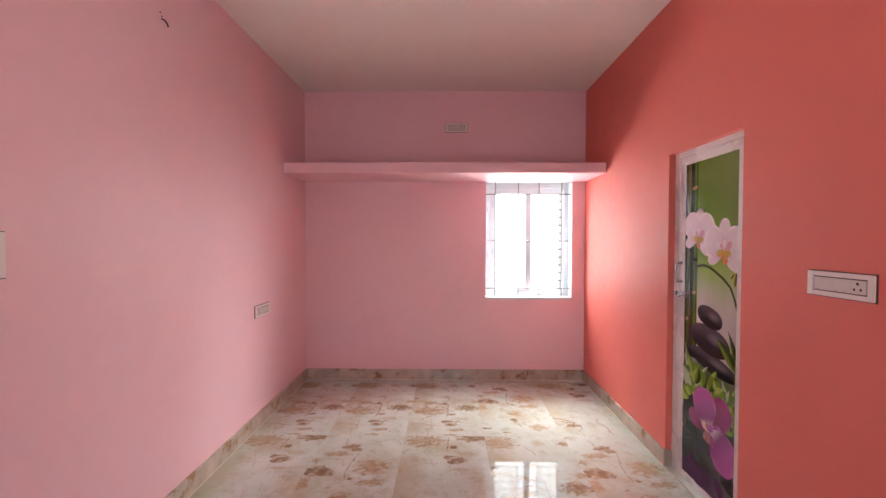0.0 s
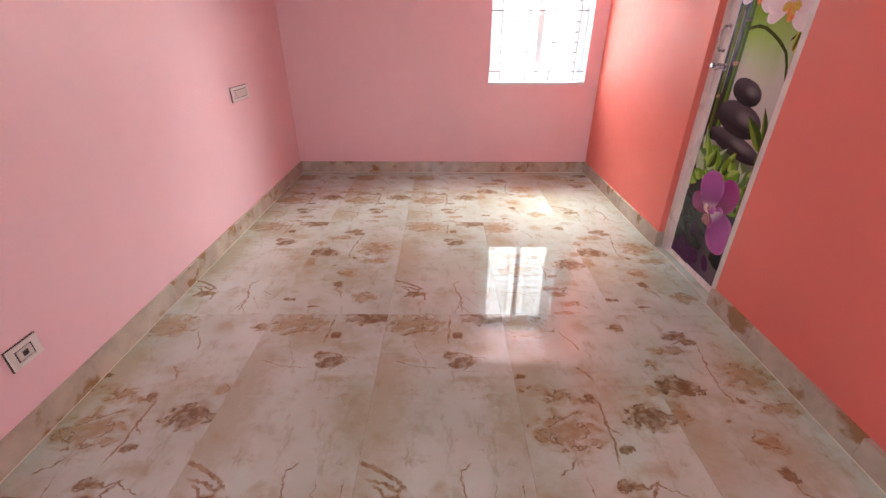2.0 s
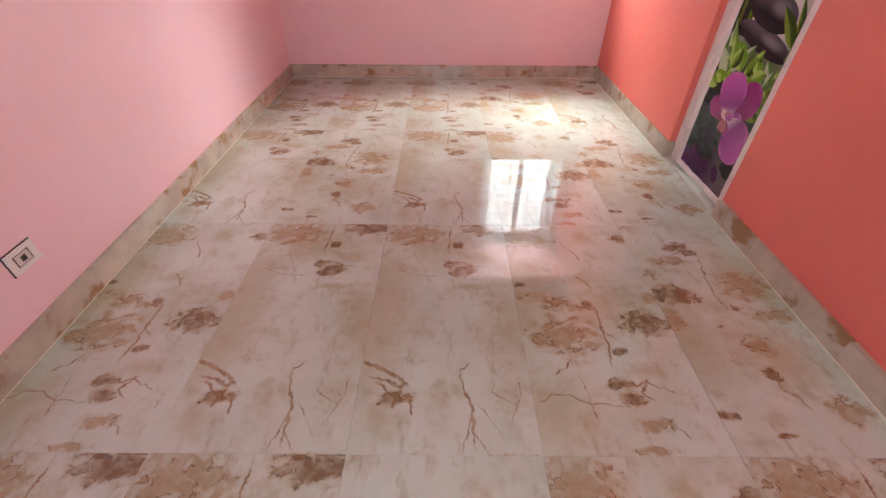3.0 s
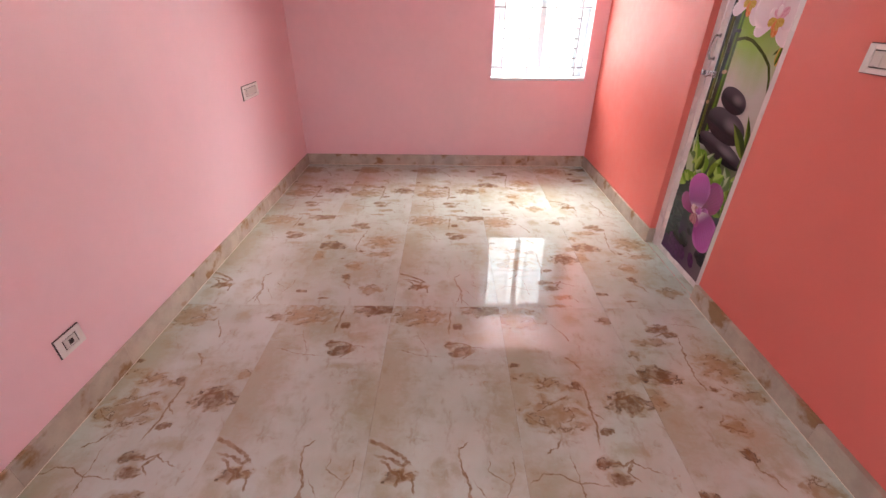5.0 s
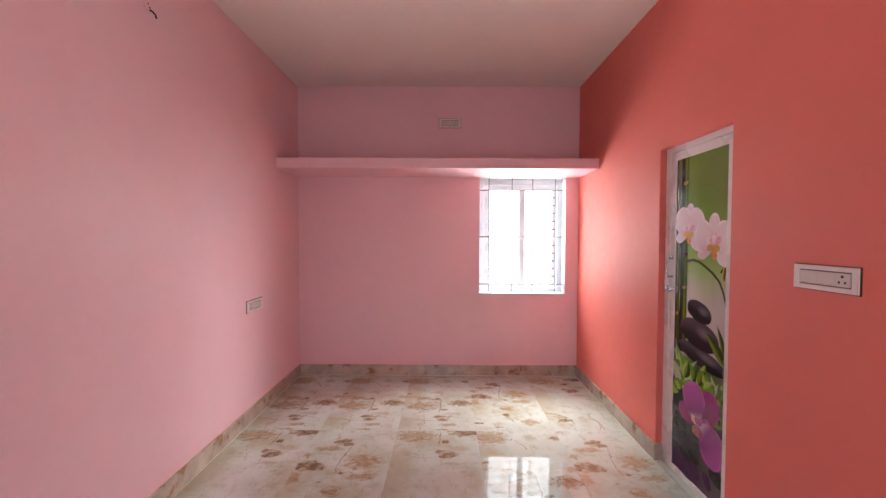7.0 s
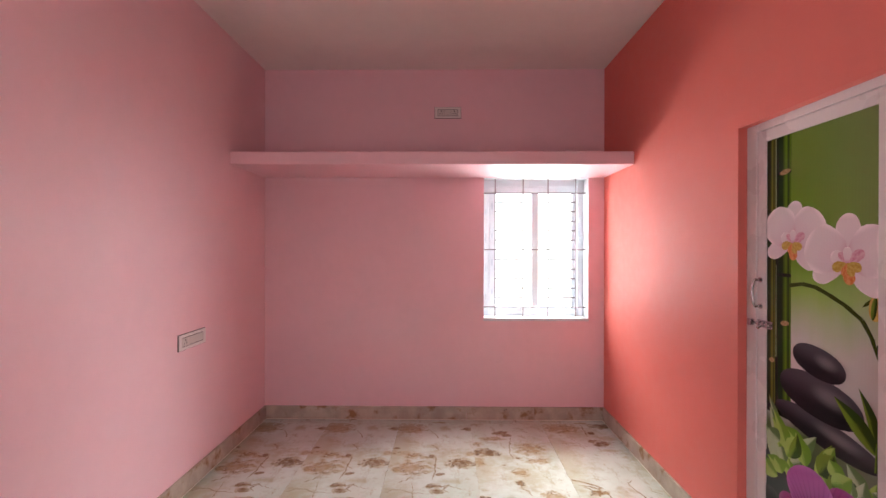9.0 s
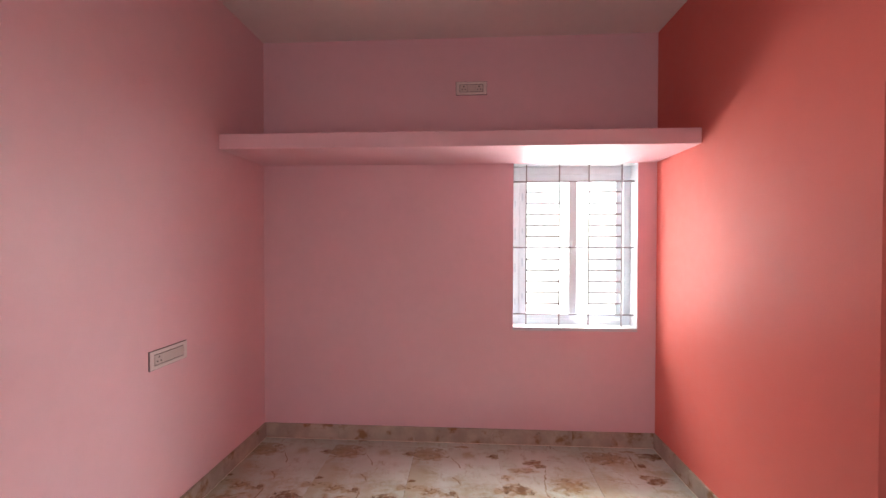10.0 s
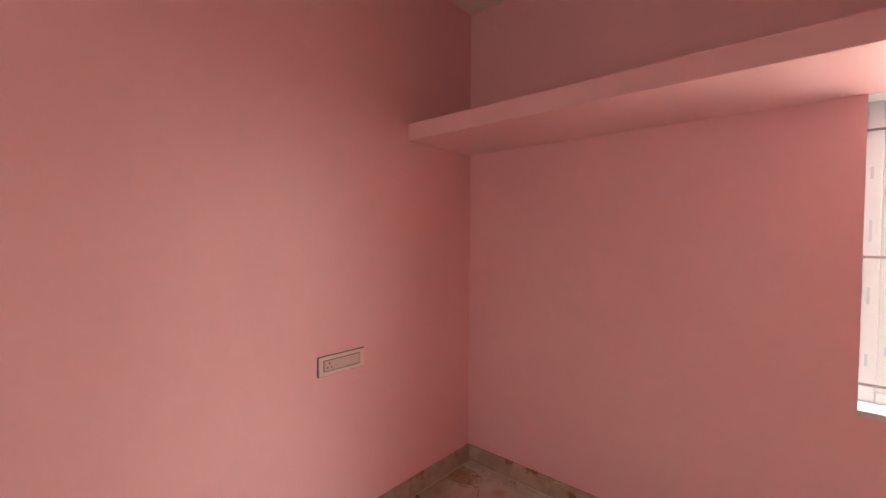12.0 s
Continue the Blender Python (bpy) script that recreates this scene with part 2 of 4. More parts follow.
# the printed faces, told apart by their marks
def face_a(blob, vein):
    blob("cloud", 0.6, 0.02, 0.52, 0.13, 0.34)
    blob("cloud", 0.4, 0.95, 0.45, 0.10, 0.20)
    blob("cloud", 0.45, 0.45, 0.84, 0.20, 0.10)
    blob("brown", 0.9, 0.196, 0.158, 0.030, 0.020)
    blob("cloud", 0.35, 0.909, 0.175, 0.075, 0.067)
    blob("brown", 1, 0.539, 0.733, 0.025, 0.020)
    blob("brown", 0.9, 0.670, 0.707, 0.034, 0.022)
    blob("brown", 0.8, 0.602, 0.692, 0.026, 0.020)
    blob("cloud", 0.5, 0.669, 0.609, 0.057, 0.022)
    blob("cloud", 0.5, 0.748, 0.782, 0.081, 0.042)
    blob("brown", 0.8, 0.609, 0.852, 0.016, 0.016)
    blob("ochre", 0.7, 0.237, 0.931, 0.120, 0.058)
    blob("brown", 1, 0.867, 0.970, 0.085, 0.039)
    blob("ochre", 0.6, 0.701, 1.159, 0.027, 0.042)
    blob("cloud", 0.35, 0.469, 0.136, 0.053, 0.085)
    blob("ochre", 0.5, 0.266, 0.170, 0.030, 0.020)
    blob("ochre", 0.6, 0.891, -0.012, 0.083, 0.011)
    blob("cloud", 0.4, 0.151, 0.095, 0.065, 0.080)
    vein(0.011, 1, (0.018, 0.280), (0.094, 0.266), (0.153, 0.248), (0.231, 0.231), (0.281, 0.204))
    vein(0.008, 0.9, (0.281, 0.204), (0.237, 0.195), (0.200, 0.211), (0.081, 0.226))
    vein(0.008, 0.9, (0.109, 0.211), (0.161, 0.189), (0.213, 0.150), (0.203, 0.129))
    vein(0.006, 0.8, (0.250, 0.189), (0.221, 0.164), (0.247, 0.147))
    vein(0.006, 1, (0.268, 0.170), (0.305, 0.162), (0.317, 0.118))
    vein(0.004, 0.8, (0.646, 0.275), (0.593, 0.257), (0.594, 0.223), (0.620, 0.173), (0.659, 0.125), (0.659, 0.061), (0.659, 0.020))
    vein(0.006, 0.9, (0.614, 0.185), (0.654, 0.125), (0.654, 0.066))
    vein(0.003, 0.8, (0.657, 0.120), (0.628, 0.060), (0.597, 0.018))
    vein(0.003, 0.6, (0.657, 0.061), (0.713, 0.011))
    vein(0.003, 0.45, (0.669, 0.149), (0.755, 0.093), (0.813, 0.041))
    vein(0.003, 0.6, (0.779, 0.221), (0.774, 0.186), (0.893, 0.136), (0.938, 0.169), (0.932, 0.219))
    vein(0.003, 0.6, (0.893, 0.136), (0.849, 0.080))
    vein(0.003, 0.6, (0.112, 0.702), (0.297, 0.672), (0.481, 0.665))
    vein(0.003, 0.5, (0.247, 0.819), (0.364, 0.670))
    vein(0.003, 0.45, (0.282, 0.798), (0.156, 0.773))
    vein(0.007, 0.7, (0.549, 0.968), (0.542, 0.892), (0.529, 0.813))
    vein(0.006, 0.8, (0.506, 0.733), (0.607, 0.748), (0.705, 0.734), (0.711, 0.684), (0.646, 0.661))
    vein(0.004, 0.6, (0.705, 0.734), (0.834, 0.719))
    vein(0.003, 0.35, (0.557, 0.661), (0.802, 0.641), (0.984, 0.621))


def face_b(blob, vein):
    blob("cloud", 0.6, 0.04, 0.62, 0.14, 0.26)
    blob("cloud", 0.45, 0.10, 0.12, 0.14, 0.16)
    blob("cloud", 0.4, 0.62, 0.52, 0.12, 0.16)
    blob("ochre", 0.75, 0.266, 0.393, 0.088, 0.063)
    blob("ochre", 0.6, 0.286, 0.528, 0.051, 0.032)
    blob("brown", 0.9, 0.479, 0.520, 0.024, 0.018)
    blob("cloud", 0.45, 0.500, 0.653, 0.062, 0.041)
    blob("brown", 1, 0.596, 0.327, 0.018, 0.012)
    blob("brown", 1, 0.833, 0.446, 0.068, 0.042)
    blob("brown", 0.9, 0.526, 0.209, 0.028, 0.021)
    blob("brown", 0.9, 0.567, 0.158, 0.030, 0.020)
    blob("cloud", 0.5, 0.719, 0.256, 0.065, 0.030)
    blob("ochre", 0.75, 0.638, 0.084, 0.046, 0.017)
    blob("ochre", 0.8, 0.578, 0.016, 0.044, 0.010)
    blob("cloud", 0.5, 0.636, 0.921, 0.045, 0.047)
    blob("ochre", 0.8, 0.148, 0.912, 0.095, 0.060)
    blob("brown", 1, 0.946, 0.910, 0.035, 0.020)
    blob("brown", 0.8, 0.036, 0.622, 0.021, 0.010)
    blob("ochre", 0.5, 0.144, 0.557, 0.062, 0.021)
    blob("cloud", 0.4, 0.635, 0.516, 0.068, 0.045)
    blob("cloud", 0.4, 0.495, 0.461, 0.059, 0.128)
    blob("cloud", 0.35, 0.050, 0.069, 0.064, 0.077)
    blob("ochre", 0.4, 0.959, 0.565, 0.038, 0.028)
    vein(0.004, 0.9, (0.078, 0.384), (0.141, 0.352), (0.209, 0.348))
    vein(0.004, 0.9, (0.162, 0.408), (0.231, 0.429), (0.365, 0.467))
    vein(0.004, 0.8, (0.385, 0.426), (0.398, 0.385), (0.339, 0.361))
    vein(0.004, 0.8, (0.214, 0.546), (0.265, 0.513), (0.313, 0.528))
    vein(0.007, 0.85, (0.534, 0.506), (0.541, 0.427), (0.536, 0.356), (0.513, 0.289))
    vein(0.004, 0.7, (0.531, 0.411), (0.601, 0.379))
    vein(0.006, 0.7, (0.481, 0.675), (0.544, 0.643), (0.558, 0.611))
    vein(0.004, 0.8, (0.032, 0.145), (0.102, 0.175), (0.159, 0.176), (0.331, 0.148), (0.456, 0.140))
    vein(0.003, 0.7, (0.304, 0.234), (0.321, 0.183), (0.325, 0.136), (0.328, 0.096))
    vein(0.005, 0.9, (0.558, 0.209), (0.622, 0.203), (0.680, 0.220), (0.706, 0.211))
    vein(0.003, 0.8, (0.695, 0.210), (0.755, 0.201), (0.818, 0.191))
    vein(0.006, 0.9, (0.672, 0.210), (0.636, 0.179), (0.674, 0.155))
    vein(0.006, 0.6, (0.282, 0.295), (0.222, 0.266), (0.153, 0.243))
    vein(0.005, 0.8, (0.456, 0.871), (0.521, 0.820), (0.557, 0.766))
    vein(0.003, 0.35, (0.135, 0.812), (0.221, 0.740), (0.287, 0.691))
    vein(0.004, 0.7, (0.740, 0.072), (0.773, 0.062), (0.789, 0.044))
    vein(0.006, 0.9, (0.734, 0.462), (0.878, 0.477), (0.924, 0.430), (0.890, 0.410))
    vein(0.003, 0.35, (0.948, 0.358), (1.036, 0.307), (1.151, 0.280))


def face_c(blob, vein):
    blob("cloud", 0.5, 0.05, 0.40, 0.12, 0.22)
    blob("cloud", 0.45, 0.55, 0.30, 0.16, 0.14)
    blob("cloud", 0.4, 0.75, 0.66, 0.16, 0.16)
    blob("brown", 1, 0.151, 0.575, 0.066, 0.041)
    blob("ochre", 0.6, 0.018, 0.461, 0.049, 0.038)
    blob("brown", 1, 0.390, 0.847, 0.044, 0.026)
    blob("brown", 0.9, 0.445, 0.817, 0.031, 0.018)
    blob("ochre", 0.6, 0.265, 0.769, 0.066, 0.024)
    blob("ochre", 0.65, 0.708, 0.624, 0.082, 0.061)
    blob("brown", 0.8, 0.511, 0.512, 0.020, 0.011)
    blob("ochre", 0.7, 0.724, 0.483, 0.067, 0.028)
    blob("ochre", 0.6, 0.497, 0.354, 0.040, 0.033)
    blob("brown", 0.6, 0.323, 0.429, 0.016, 0.009)
    blob("brown", 1, 0.039, 0.111, 0.027, 0.013)
    blob("brown", 0.8, 0.453, 0.248, 0.020, 0.023)
    blob("brown", 0.7, 0.302, 0.055, 0.020, 0.007)
    blob("cloud", 0.35, 0.330, 0.108, 0.052, 0.041)
    blob("ochre", 0.9, 0.739, 0.127, 0.045, 0.039)
    blob("cloud", 0.35, 0.130, 0.039, 0.062, 0.027)
    blob("brown", 0.7, -0.078, 0.019, 0.012, 0.010)
    blob("ochre", 0.6, 0.789, 1.136, 0.078, 0.058)
    blob("cloud", 0.4, 0.841, 0.470, 0.033, 0.021)
    blob("ochre", 0.5, 0.070, 0.688, 0.026, 0.024)
    blob("cloud", 0.4, 0.375, 0.520, 0.102, 0.054)
    vein(0.003, 0.5, (0.523, 0.888), (0.664, 0.880), (0.774, 0.861))
    vein(0.006, 0.8, (0.481, 0.726), (0.456, 0.649), (0.435, 0.578), (0.455, 0.517))
    vein(0.004, 0.6, (0.503, 0.798), (0.485, 0.715))
    vein(0.004, 0.6, (0.578, 0.531), (0.656, 0.504), (0.718, 0.478))
    vein(0.006, 0.7, (0.442, 0.393), (0.386, 0.361), (0.463, 0.342), (0.528, 0.332))
    vein(0.005, 0.7, (0.440, 0.265), (0.443, 0.234), (0.450, 0.196), (0.505, 0.166), (0.521, 0.131))
    vein(0.003, 0.5, (-0.011, 0.149), (-0.002, 0.123), (0.023, 0.107))
    vein(0.003, 0.3, (0.724, 0.318), (0.782, 0.284), (0.828, 0.243))
    vein(0.006, 0.9, (0.310, 0.867), (0.390, 0.847), (0.477, 0.874))
    vein(0.006, 0.9, (0.339, 0.809), (0.451, 0.827), (0.484, 0.810))
    vein(0.005, 0.8, (0.258, 0.053), (0.318, 0.061), (0.349, 0.057))
    vein(0.007, 0.9, (0.075, 0.585), (0.153, 0.545), (0.255, 0.566))


FACE_A = marble("polished_marble_tile_a", face_a)
FACE_B = marble("polished_marble_tile_b", face_b)
FACE_C = marble("polished_marble_tile_c", face_c)


def skirting_material():
    k = Nodes("grey_beige_marble_skirting")
    v = k.coords("Object")
    rnd = k.math("MULTIPLY", k.add("ObjectInfo").outputs["Random"], 9.0)
    a = k.noise(v, 7, 5, 0.6, w=rnd)
    b = k.noise(v, 16, 5, 0.65, w=rnd)
    col = k.mix(k.span(a, 0.3, 0.7), rgb(168, 154, 140), rgb(194, 180, 164))
    col = k.mix(k.math("MULTIPLY", k.span(k.noise(v, 6, 4, 0.6, w=rnd), 0.53, 0.64), 0.85), col, rgb(142, 104, 62))
    col = k.mix(k.math("MULTIPLY", k.span(k.noise(v, 9, 4, 0.7, w=rnd), 0.66, 0.74), 0.9), col, rgb(96, 68, 50))
    return k.done(col, k.span(b, 0.3, 0.7, 0.1, 0.22))


SKIRT = skirting_material()


# ---- mesh helpers ----
def mesh_of(name, bm, mats):
    me = bpy.data.meshes.new(name)
    bm.normal_update()
    bm.to_mesh(me)
    bm.free()
    for m in mats if isinstance(mats, (list, tuple)) else [mats]:
        me.materials.append(m)
    return me


def part(name, bm, material, parent=None, label="", smooth=False):
    ob = new(name, mesh_of(name, bm, material))
    if smooth:
        for p in ob.data.polygons:
            p.use_smooth = True
    if parent is not None:
        ob.parent = parent
        ob.matrix_parent_inverse = parent.matrix_world.inverted()
    if label:
        ob["label"] = label
    return ob


def box(bm, lo, hi, bevel=0.0, segments=2, slot=0):
    """A box between two corners, with rounded edges."""
    made = bmesh.ops.create_cube(bm, size=1)
    vs = made["verts"]
    mid = (Vector(lo) + Vector(hi)) / 2
    size = Vector(hi) - Vector(lo)
    for v in vs:
        v.co = mid + Vector((v.co.x * size.x, v.co.y * size.y, v.co.z * size.z))
    faces = {f for v in vs for f in v.link_faces}
    for f in faces:
        f.material_index = slot
    if bevel:
        edges = list({e for v in vs for e in v.link_edges})
        out = bmesh.ops.bevel(bm, geom=edges, offset=bevel, segments=segments, profile=0.6, affect="EDGES")
        for f in out["faces"]:
            f.material_index = slot
    return bm


def rod(bm, a, b, radius, sides=10):
    """A round bar from a to b."""
    a, b = Vector(a), Vector(b)
    m = Matrix.Translation((a + b) / 2) @ (b - a).to_track_quat("Z", "Y").to_matrix().to_4x4()
    bmesh.ops.create_cone(bm, cap_ends=True, segments=sides, radius1=radius, radius2=radius, depth=(b - a).length, matrix=m)
    return bm


def pipe(bm, points, radius, sides=8):
    """A bent round bar along points."""
    rings = []
    pts = [Vector(p) for p in points]
    for i, p in enumerate(pts):
        d = (pts[min(i + 1, len(pts) - 1)] - pts[max(i - 1, 0)]).normalized()
        q = d.to_track_quat("Z", "Y").to_matrix()
        rings.append([bm.verts.new(p + q @ Vector((math.cos(t) * radius, math.sin(t) * radius, 0))) for t in (2 * math.pi * j / sides for j in range(sides))])
    for r, s in zip(rings, rings[1:]):
        for j in range(sides):
            bm.faces.new((r[j], r[(j + 1) % sides], s[(j + 1) % sides], s[j]))
    bm.faces.new(rings[0][::-1])
    bm.faces.new(rings[-1])
    return bm


def wall(name, along, a0, a1, z0, z1, near, far, mats, hole=None):
    """A wall along 'x' or 'y' from a0 to a1, between the planes near (room side) and far. hole: (b0, b1, z0, z1), right through.
    Slots: 0 room side, 1 outside and ends, 2 reveal."""
    bm = bmesh.new()
    cuts_a = sorted({a0, a1, *((hole[0], hole[1]) if hole else ())})
    cuts_z = sorted({z0, z1, *(z for z in ((hole[2], hole[3]) if hole else ()) if z0 <= z <= z1)})
    place = (lambda a, d, z: (a, d, z)) if along == "x" else (lambda a, d, z: (d, a, z))
    grid = {}

    def vert(a, d, z):
        key = (round(a, 5), round(d, 5), round(z, 5))
        if key not in grid:
            grid[key] = bm.verts.new(place(a, d, z))
        return grid[key]

    def quad(slot, *keys):
        bm.faces.new([vert(*k) for k in keys]).material_index = slot

    full = set()
    for i in range(len(cuts_a) - 1):
        for j in range(len(cuts_z) - 1):
            am, zm = (cuts_a[i] + cuts_a[i + 1]) / 2, (cuts_z[j] + cuts_z[j + 1]) / 2
            if not (hole and hole[0] < am < hole[1] and hole[2] < zm < hole[3]):
                full.add((i, j))
    for i, j in full:
        b0, b1, y0, y1 = cuts_a[i], cuts_a[i + 1], cuts_z[j], cuts_z[j + 1]
        quad(0, (b0, near, y0), (b1, near, y0), (b1, near, y1), (b0, near, y1))
        quad(1, (b0, far, y0), (b0, far, y1), (b1, far, y1), (b1, far, y0))
        for di, dj, e in ((-1, 0, ((b0, y0), (b0, y1))), (1, 0, ((b1, y0), (b1, y1))), (0, -1, ((b0, y0), (b1, y0))), (0, 1, ((b0, y1), (b1, y1)))):
            if (i + di, j + dj) not in full:
                inside = 0 <= i + di < len(cuts_a) - 1 and 0 <= j + dj < len(cuts_z) - 1
                (p, q), (r, s) = e
                quad(2 if inside else 1, (p, near, q), (r, near, s), (r, far, s), (p, far, q))
    bmesh.ops.recalc_face_normals(bm, faces=bm.faces)
    return tagged(part(name, bm, mats), kind="structure")


# ---- large structure ----
bm = bmesh.new()
bmesh.ops.create_grid(bm, x_segments=1, y_segments=1, size=400)
bmesh.ops.translate(bm, verts=bm.verts, vec=(0, 0, -0.45))
tagged(part("ground", bm, EARTH), "pale sandy ground round the house", "ground", kind="structure")

T = 0.23
tagged(wall("wall_north", "x", XW - T, XE + T, -0.3, ZC, YN, YN + T, [PINK, OUTER, REVEAL], (WX0, WX1, WZ0, WZ1)), "pink painted plaster wall with a barred window", "wall")
tagged(wall("wall_south", "x", XW - T, XE + T, -0.3, ZC, YS, YS - T, [PINK, OUTER, PINK], (EX0, EX1, 0.0, EZ1)), "pink painted plaster wall with an open entrance", "wall")
tagged(wall("wall_west", "y", YS, YN, -0.3, ZC, XW, XW - T, [PINK, OUTER, PINK]), "plain pink painted plaster wall", "wall")
tagged(wall("wall_east", "y", YS, YN, -0.3, ZC, XE, XE + T, [CORAL, OUTER, CORAL], (DY0, DY1, 0.0, DZ1)), "coral red painted plaster wall with a bathroom door", "wall")
tagged(part("ceiling", box(bmesh.new(), (XW - T, YS - T, ZC), (XE + T, YN + T, ZC + 0.15)), CEIL), "plain white painted plaster ceiling", "ceiling", kind="structure")
floor = tagged(part("floor", box(bmesh.new(), (XW, YS, -0.3), (XE, YN, -0.006)), GROUT), "polished cream marble-look floor tiles with ochre stains", "floor", kind="structure")
tagged(part("loft_slab", box(bmesh.new(), (XW + 0.001, LOFT_Y, LOFT_Z0), (XE - 0.001, YN - 0.001, LOFT_Z1), 0.006), PINK), "pink painted concrete loft shelf across the wall", "loft shelf", kind="structure")


# ---- window ----
def build_window():
    win = tagged(new("window_1"), "white sliding window with grey bars under the loft", "window", kind="structure")
    win.location = ((WX0 + WX1) / 2, YN, WZ0)
    bpy.context.view_layer.update()
    y0, y1 = 5.155, 5.225
    bm = bmesh.new()
    for lo, hi in (((WX0, y0, WZ0), (WX0 + 0.06, y1, WZ1)), ((WX1 - 0.055, y0, WZ0), (WX1, y1, WZ1)), ((WX0 + 0.06, y0, WZ0), (WX1 - 0.055, y1, WZ0 + 0.045)), ((WX0 + 0.06, y0, WZ1 - 0.06), (WX1 - 0.055, y1, WZ1))):
        box(bm, lo, hi, 0.005)
    # sliding tracks along the bottom and the top
    for y in (y0 + 0.018, y0 + 0.048):
        box(bm, (WX0 + 0.06, y, WZ0 + 0.045), (WX1 - 0.055, y + 0.005, WZ0 + 0.056))
        box(bm, (WX0 + 0.06, y, WZ1 - 0.072), (WX1 - 0.055, y + 0.005, WZ1 - 0.06))
    part("window_frame", bm, UPVC, win)
    for a, b, y in ((WX0 + 0.062, 1.505, 5.168), (1.443, WX1 - 0.057, 5.197)):
        z0, z1 = WZ0 + 0.05, WZ1 - 0.062
        w, h = 0.062, 0.05
        right = 0.042 if a > 1.2 else w
        bm = bmesh.new()
        box(bm, (a, y, z0), (a + w, y + 0.024, z1), 0.004)
        box(bm, (b - right, y, z0), (b, y + 0.024, z1), 0.004)
        box(bm, (a + w, y, z0), (b - right, y + 0.024, z0 + 0.03), 0.004)
        box(bm, (a + w, y, z1 - h), (b - right, y + 0.024, z1), 0.004)
        sash = part("sash", bm, UPVC, win)
        pane = part("pane", box(bmesh.new(), (a + w - 0.006, y + 0.010, z0 + 0.024), (b - right + 0.006, y + 0.014, z1 - h + 0.006)), GLASS, sash, "clear glass pane")
        pane.visible_shadow = False
    part("latch", box(bmesh.new(), (1.462, 5.150, 1.47), (1.484, 5.1675, 1.56), 0.005), UPVC, win)
    sill = bmesh.new()
    box(sill, (WX0 - 0.002, YN - 0.006, WZ0 - 0.022), (WX1 + 0.002, y0 - 0.001, WZ0 + 0.003), 0.003)
    part("window_sill", sill, REVEAL, win, "white painted sill")
    # maker's film marks on the frame, unreadable
    for i in range(4):
        z = 1.05 + 0.26 * i
        part("film_mark", box(bmesh.new(), (WX0 + 0.024, y0 - 0.0012, z), (WX0 + 0.034, y0 - 0.0002, z + 0.05 + 0.02 * (i % 3))), FILM, win, "faint bluish printed mark")
        part("film_mark", box(bmesh.new(), (WX0 + 0.082, 5.1668, z + 0.05), (WX0 + 0.094, 5.1678, z + 0.09 + 0.02 * (i % 2))), FILM, win, "faint bluish printed mark")
    return win


build_window()


def build_grille():
    g = tagged(new("window_grille"), "grey painted steel window bars in the window reveal", "window grille")
    g.location = ((WX0 + WX1) / 2, 5.08, WZ0)
    bpy.context.view_layer.update()
    xs, y = (1.096, 1.348, 1.572, 1.820), 5.08
    for x in xs:
        part("upright_bar", box(bmesh.new(), (x - 0.0045, y - 0.0045, WZ0 + 0.002), (x + 0.0045, y + 0.0045, WZ1), 0.0015), GRILLE, g)
    zs = (0.991, 1.509, 2.018)
    for z in zs:
        part("cross_rod", rod(bmesh.new(), (WX0 - 0.01, y, z), (WX1 + 0.01, y, z), 0.0055), GRILLE, g, smooth=True)
    for a, b in ((xs[0], xs[1]), (xs[2], xs[3])):
        for lo in zs[:2]:
            for i in range(1, 6):
                z = lo + 0.513 * i / 6
                part("short_rod", rod(bmesh.new(), (a, y, z), (b, y, z), 0.0062, 8), GRILLE, g, smooth=True)


build_grille()


# ---- bathroom door with a printed face ----
FX = 2.093        # face of the door frame
LX = 2.097        # face of the leaf's stiles
PX = 2.102        # face of the printed panel
PY, PZ0, PZ1 = 3.187, 0.046, 2.002    # panel: its hinge-side edge runs towards smaller y
PW = 0.490


def printed(name, colour_of, rough=0.09):
    """Ink on the glossy, finely ribbed door face. colour_of(nodes, uv) gives the colour."""
    k = Nodes(name)
    uv = k.add("UVMap").outputs[0]
    place = k.add("SeparateXYZ")
    k.put(place.inputs[0], k.coords("Object"))
    rib = k.math("SINE", k.math("MULTIPLY", place.outputs[1], 520.0))
    k.bump(rib, 0.035, 0.002)
    return k.done(colour_of(k, uv), rough, spec=0.2)


def uv_parts(k, uv):
    n = k.add("SeparateXYZ")
    k.put(n.inputs[0], uv)
    return n.outputs[0], n.outputs[1]


def ink_background(k, uv):
    u, v = uv_parts(k, uv)
    soft = k.math("ADD", v, k.math("MULTIPLY", k.math("SUBTRACT", k.noise(uv, 3.0, 3), 0.5), 0.10))
    col = k.ramp(soft, [(0.0, rgb(70, 22, 74)), (0.08, rgb(52, 30, 58)), (0.16, rgb(38, 38, 44)), (0.27, rgb(46, 50, 48)), (0.36, rgb(80, 96, 50)),
                        (0.42, rgb(214, 202, 206)), (0.55, rgb(208, 200, 196)), (0.66, rgb(152, 184, 92)), (0.72, rgb(122, 154, 52)), (0.80, rgb(104, 136, 40)), (1.0, rgb(104, 126, 52))])
    grey = k.math("MULTIPLY", k.span(u, 0.35, 1.0), k.span(v, 0.4, 0.9, 0.35, 0.22))
    return k.mix(grey, col, rgb(150, 146, 132))


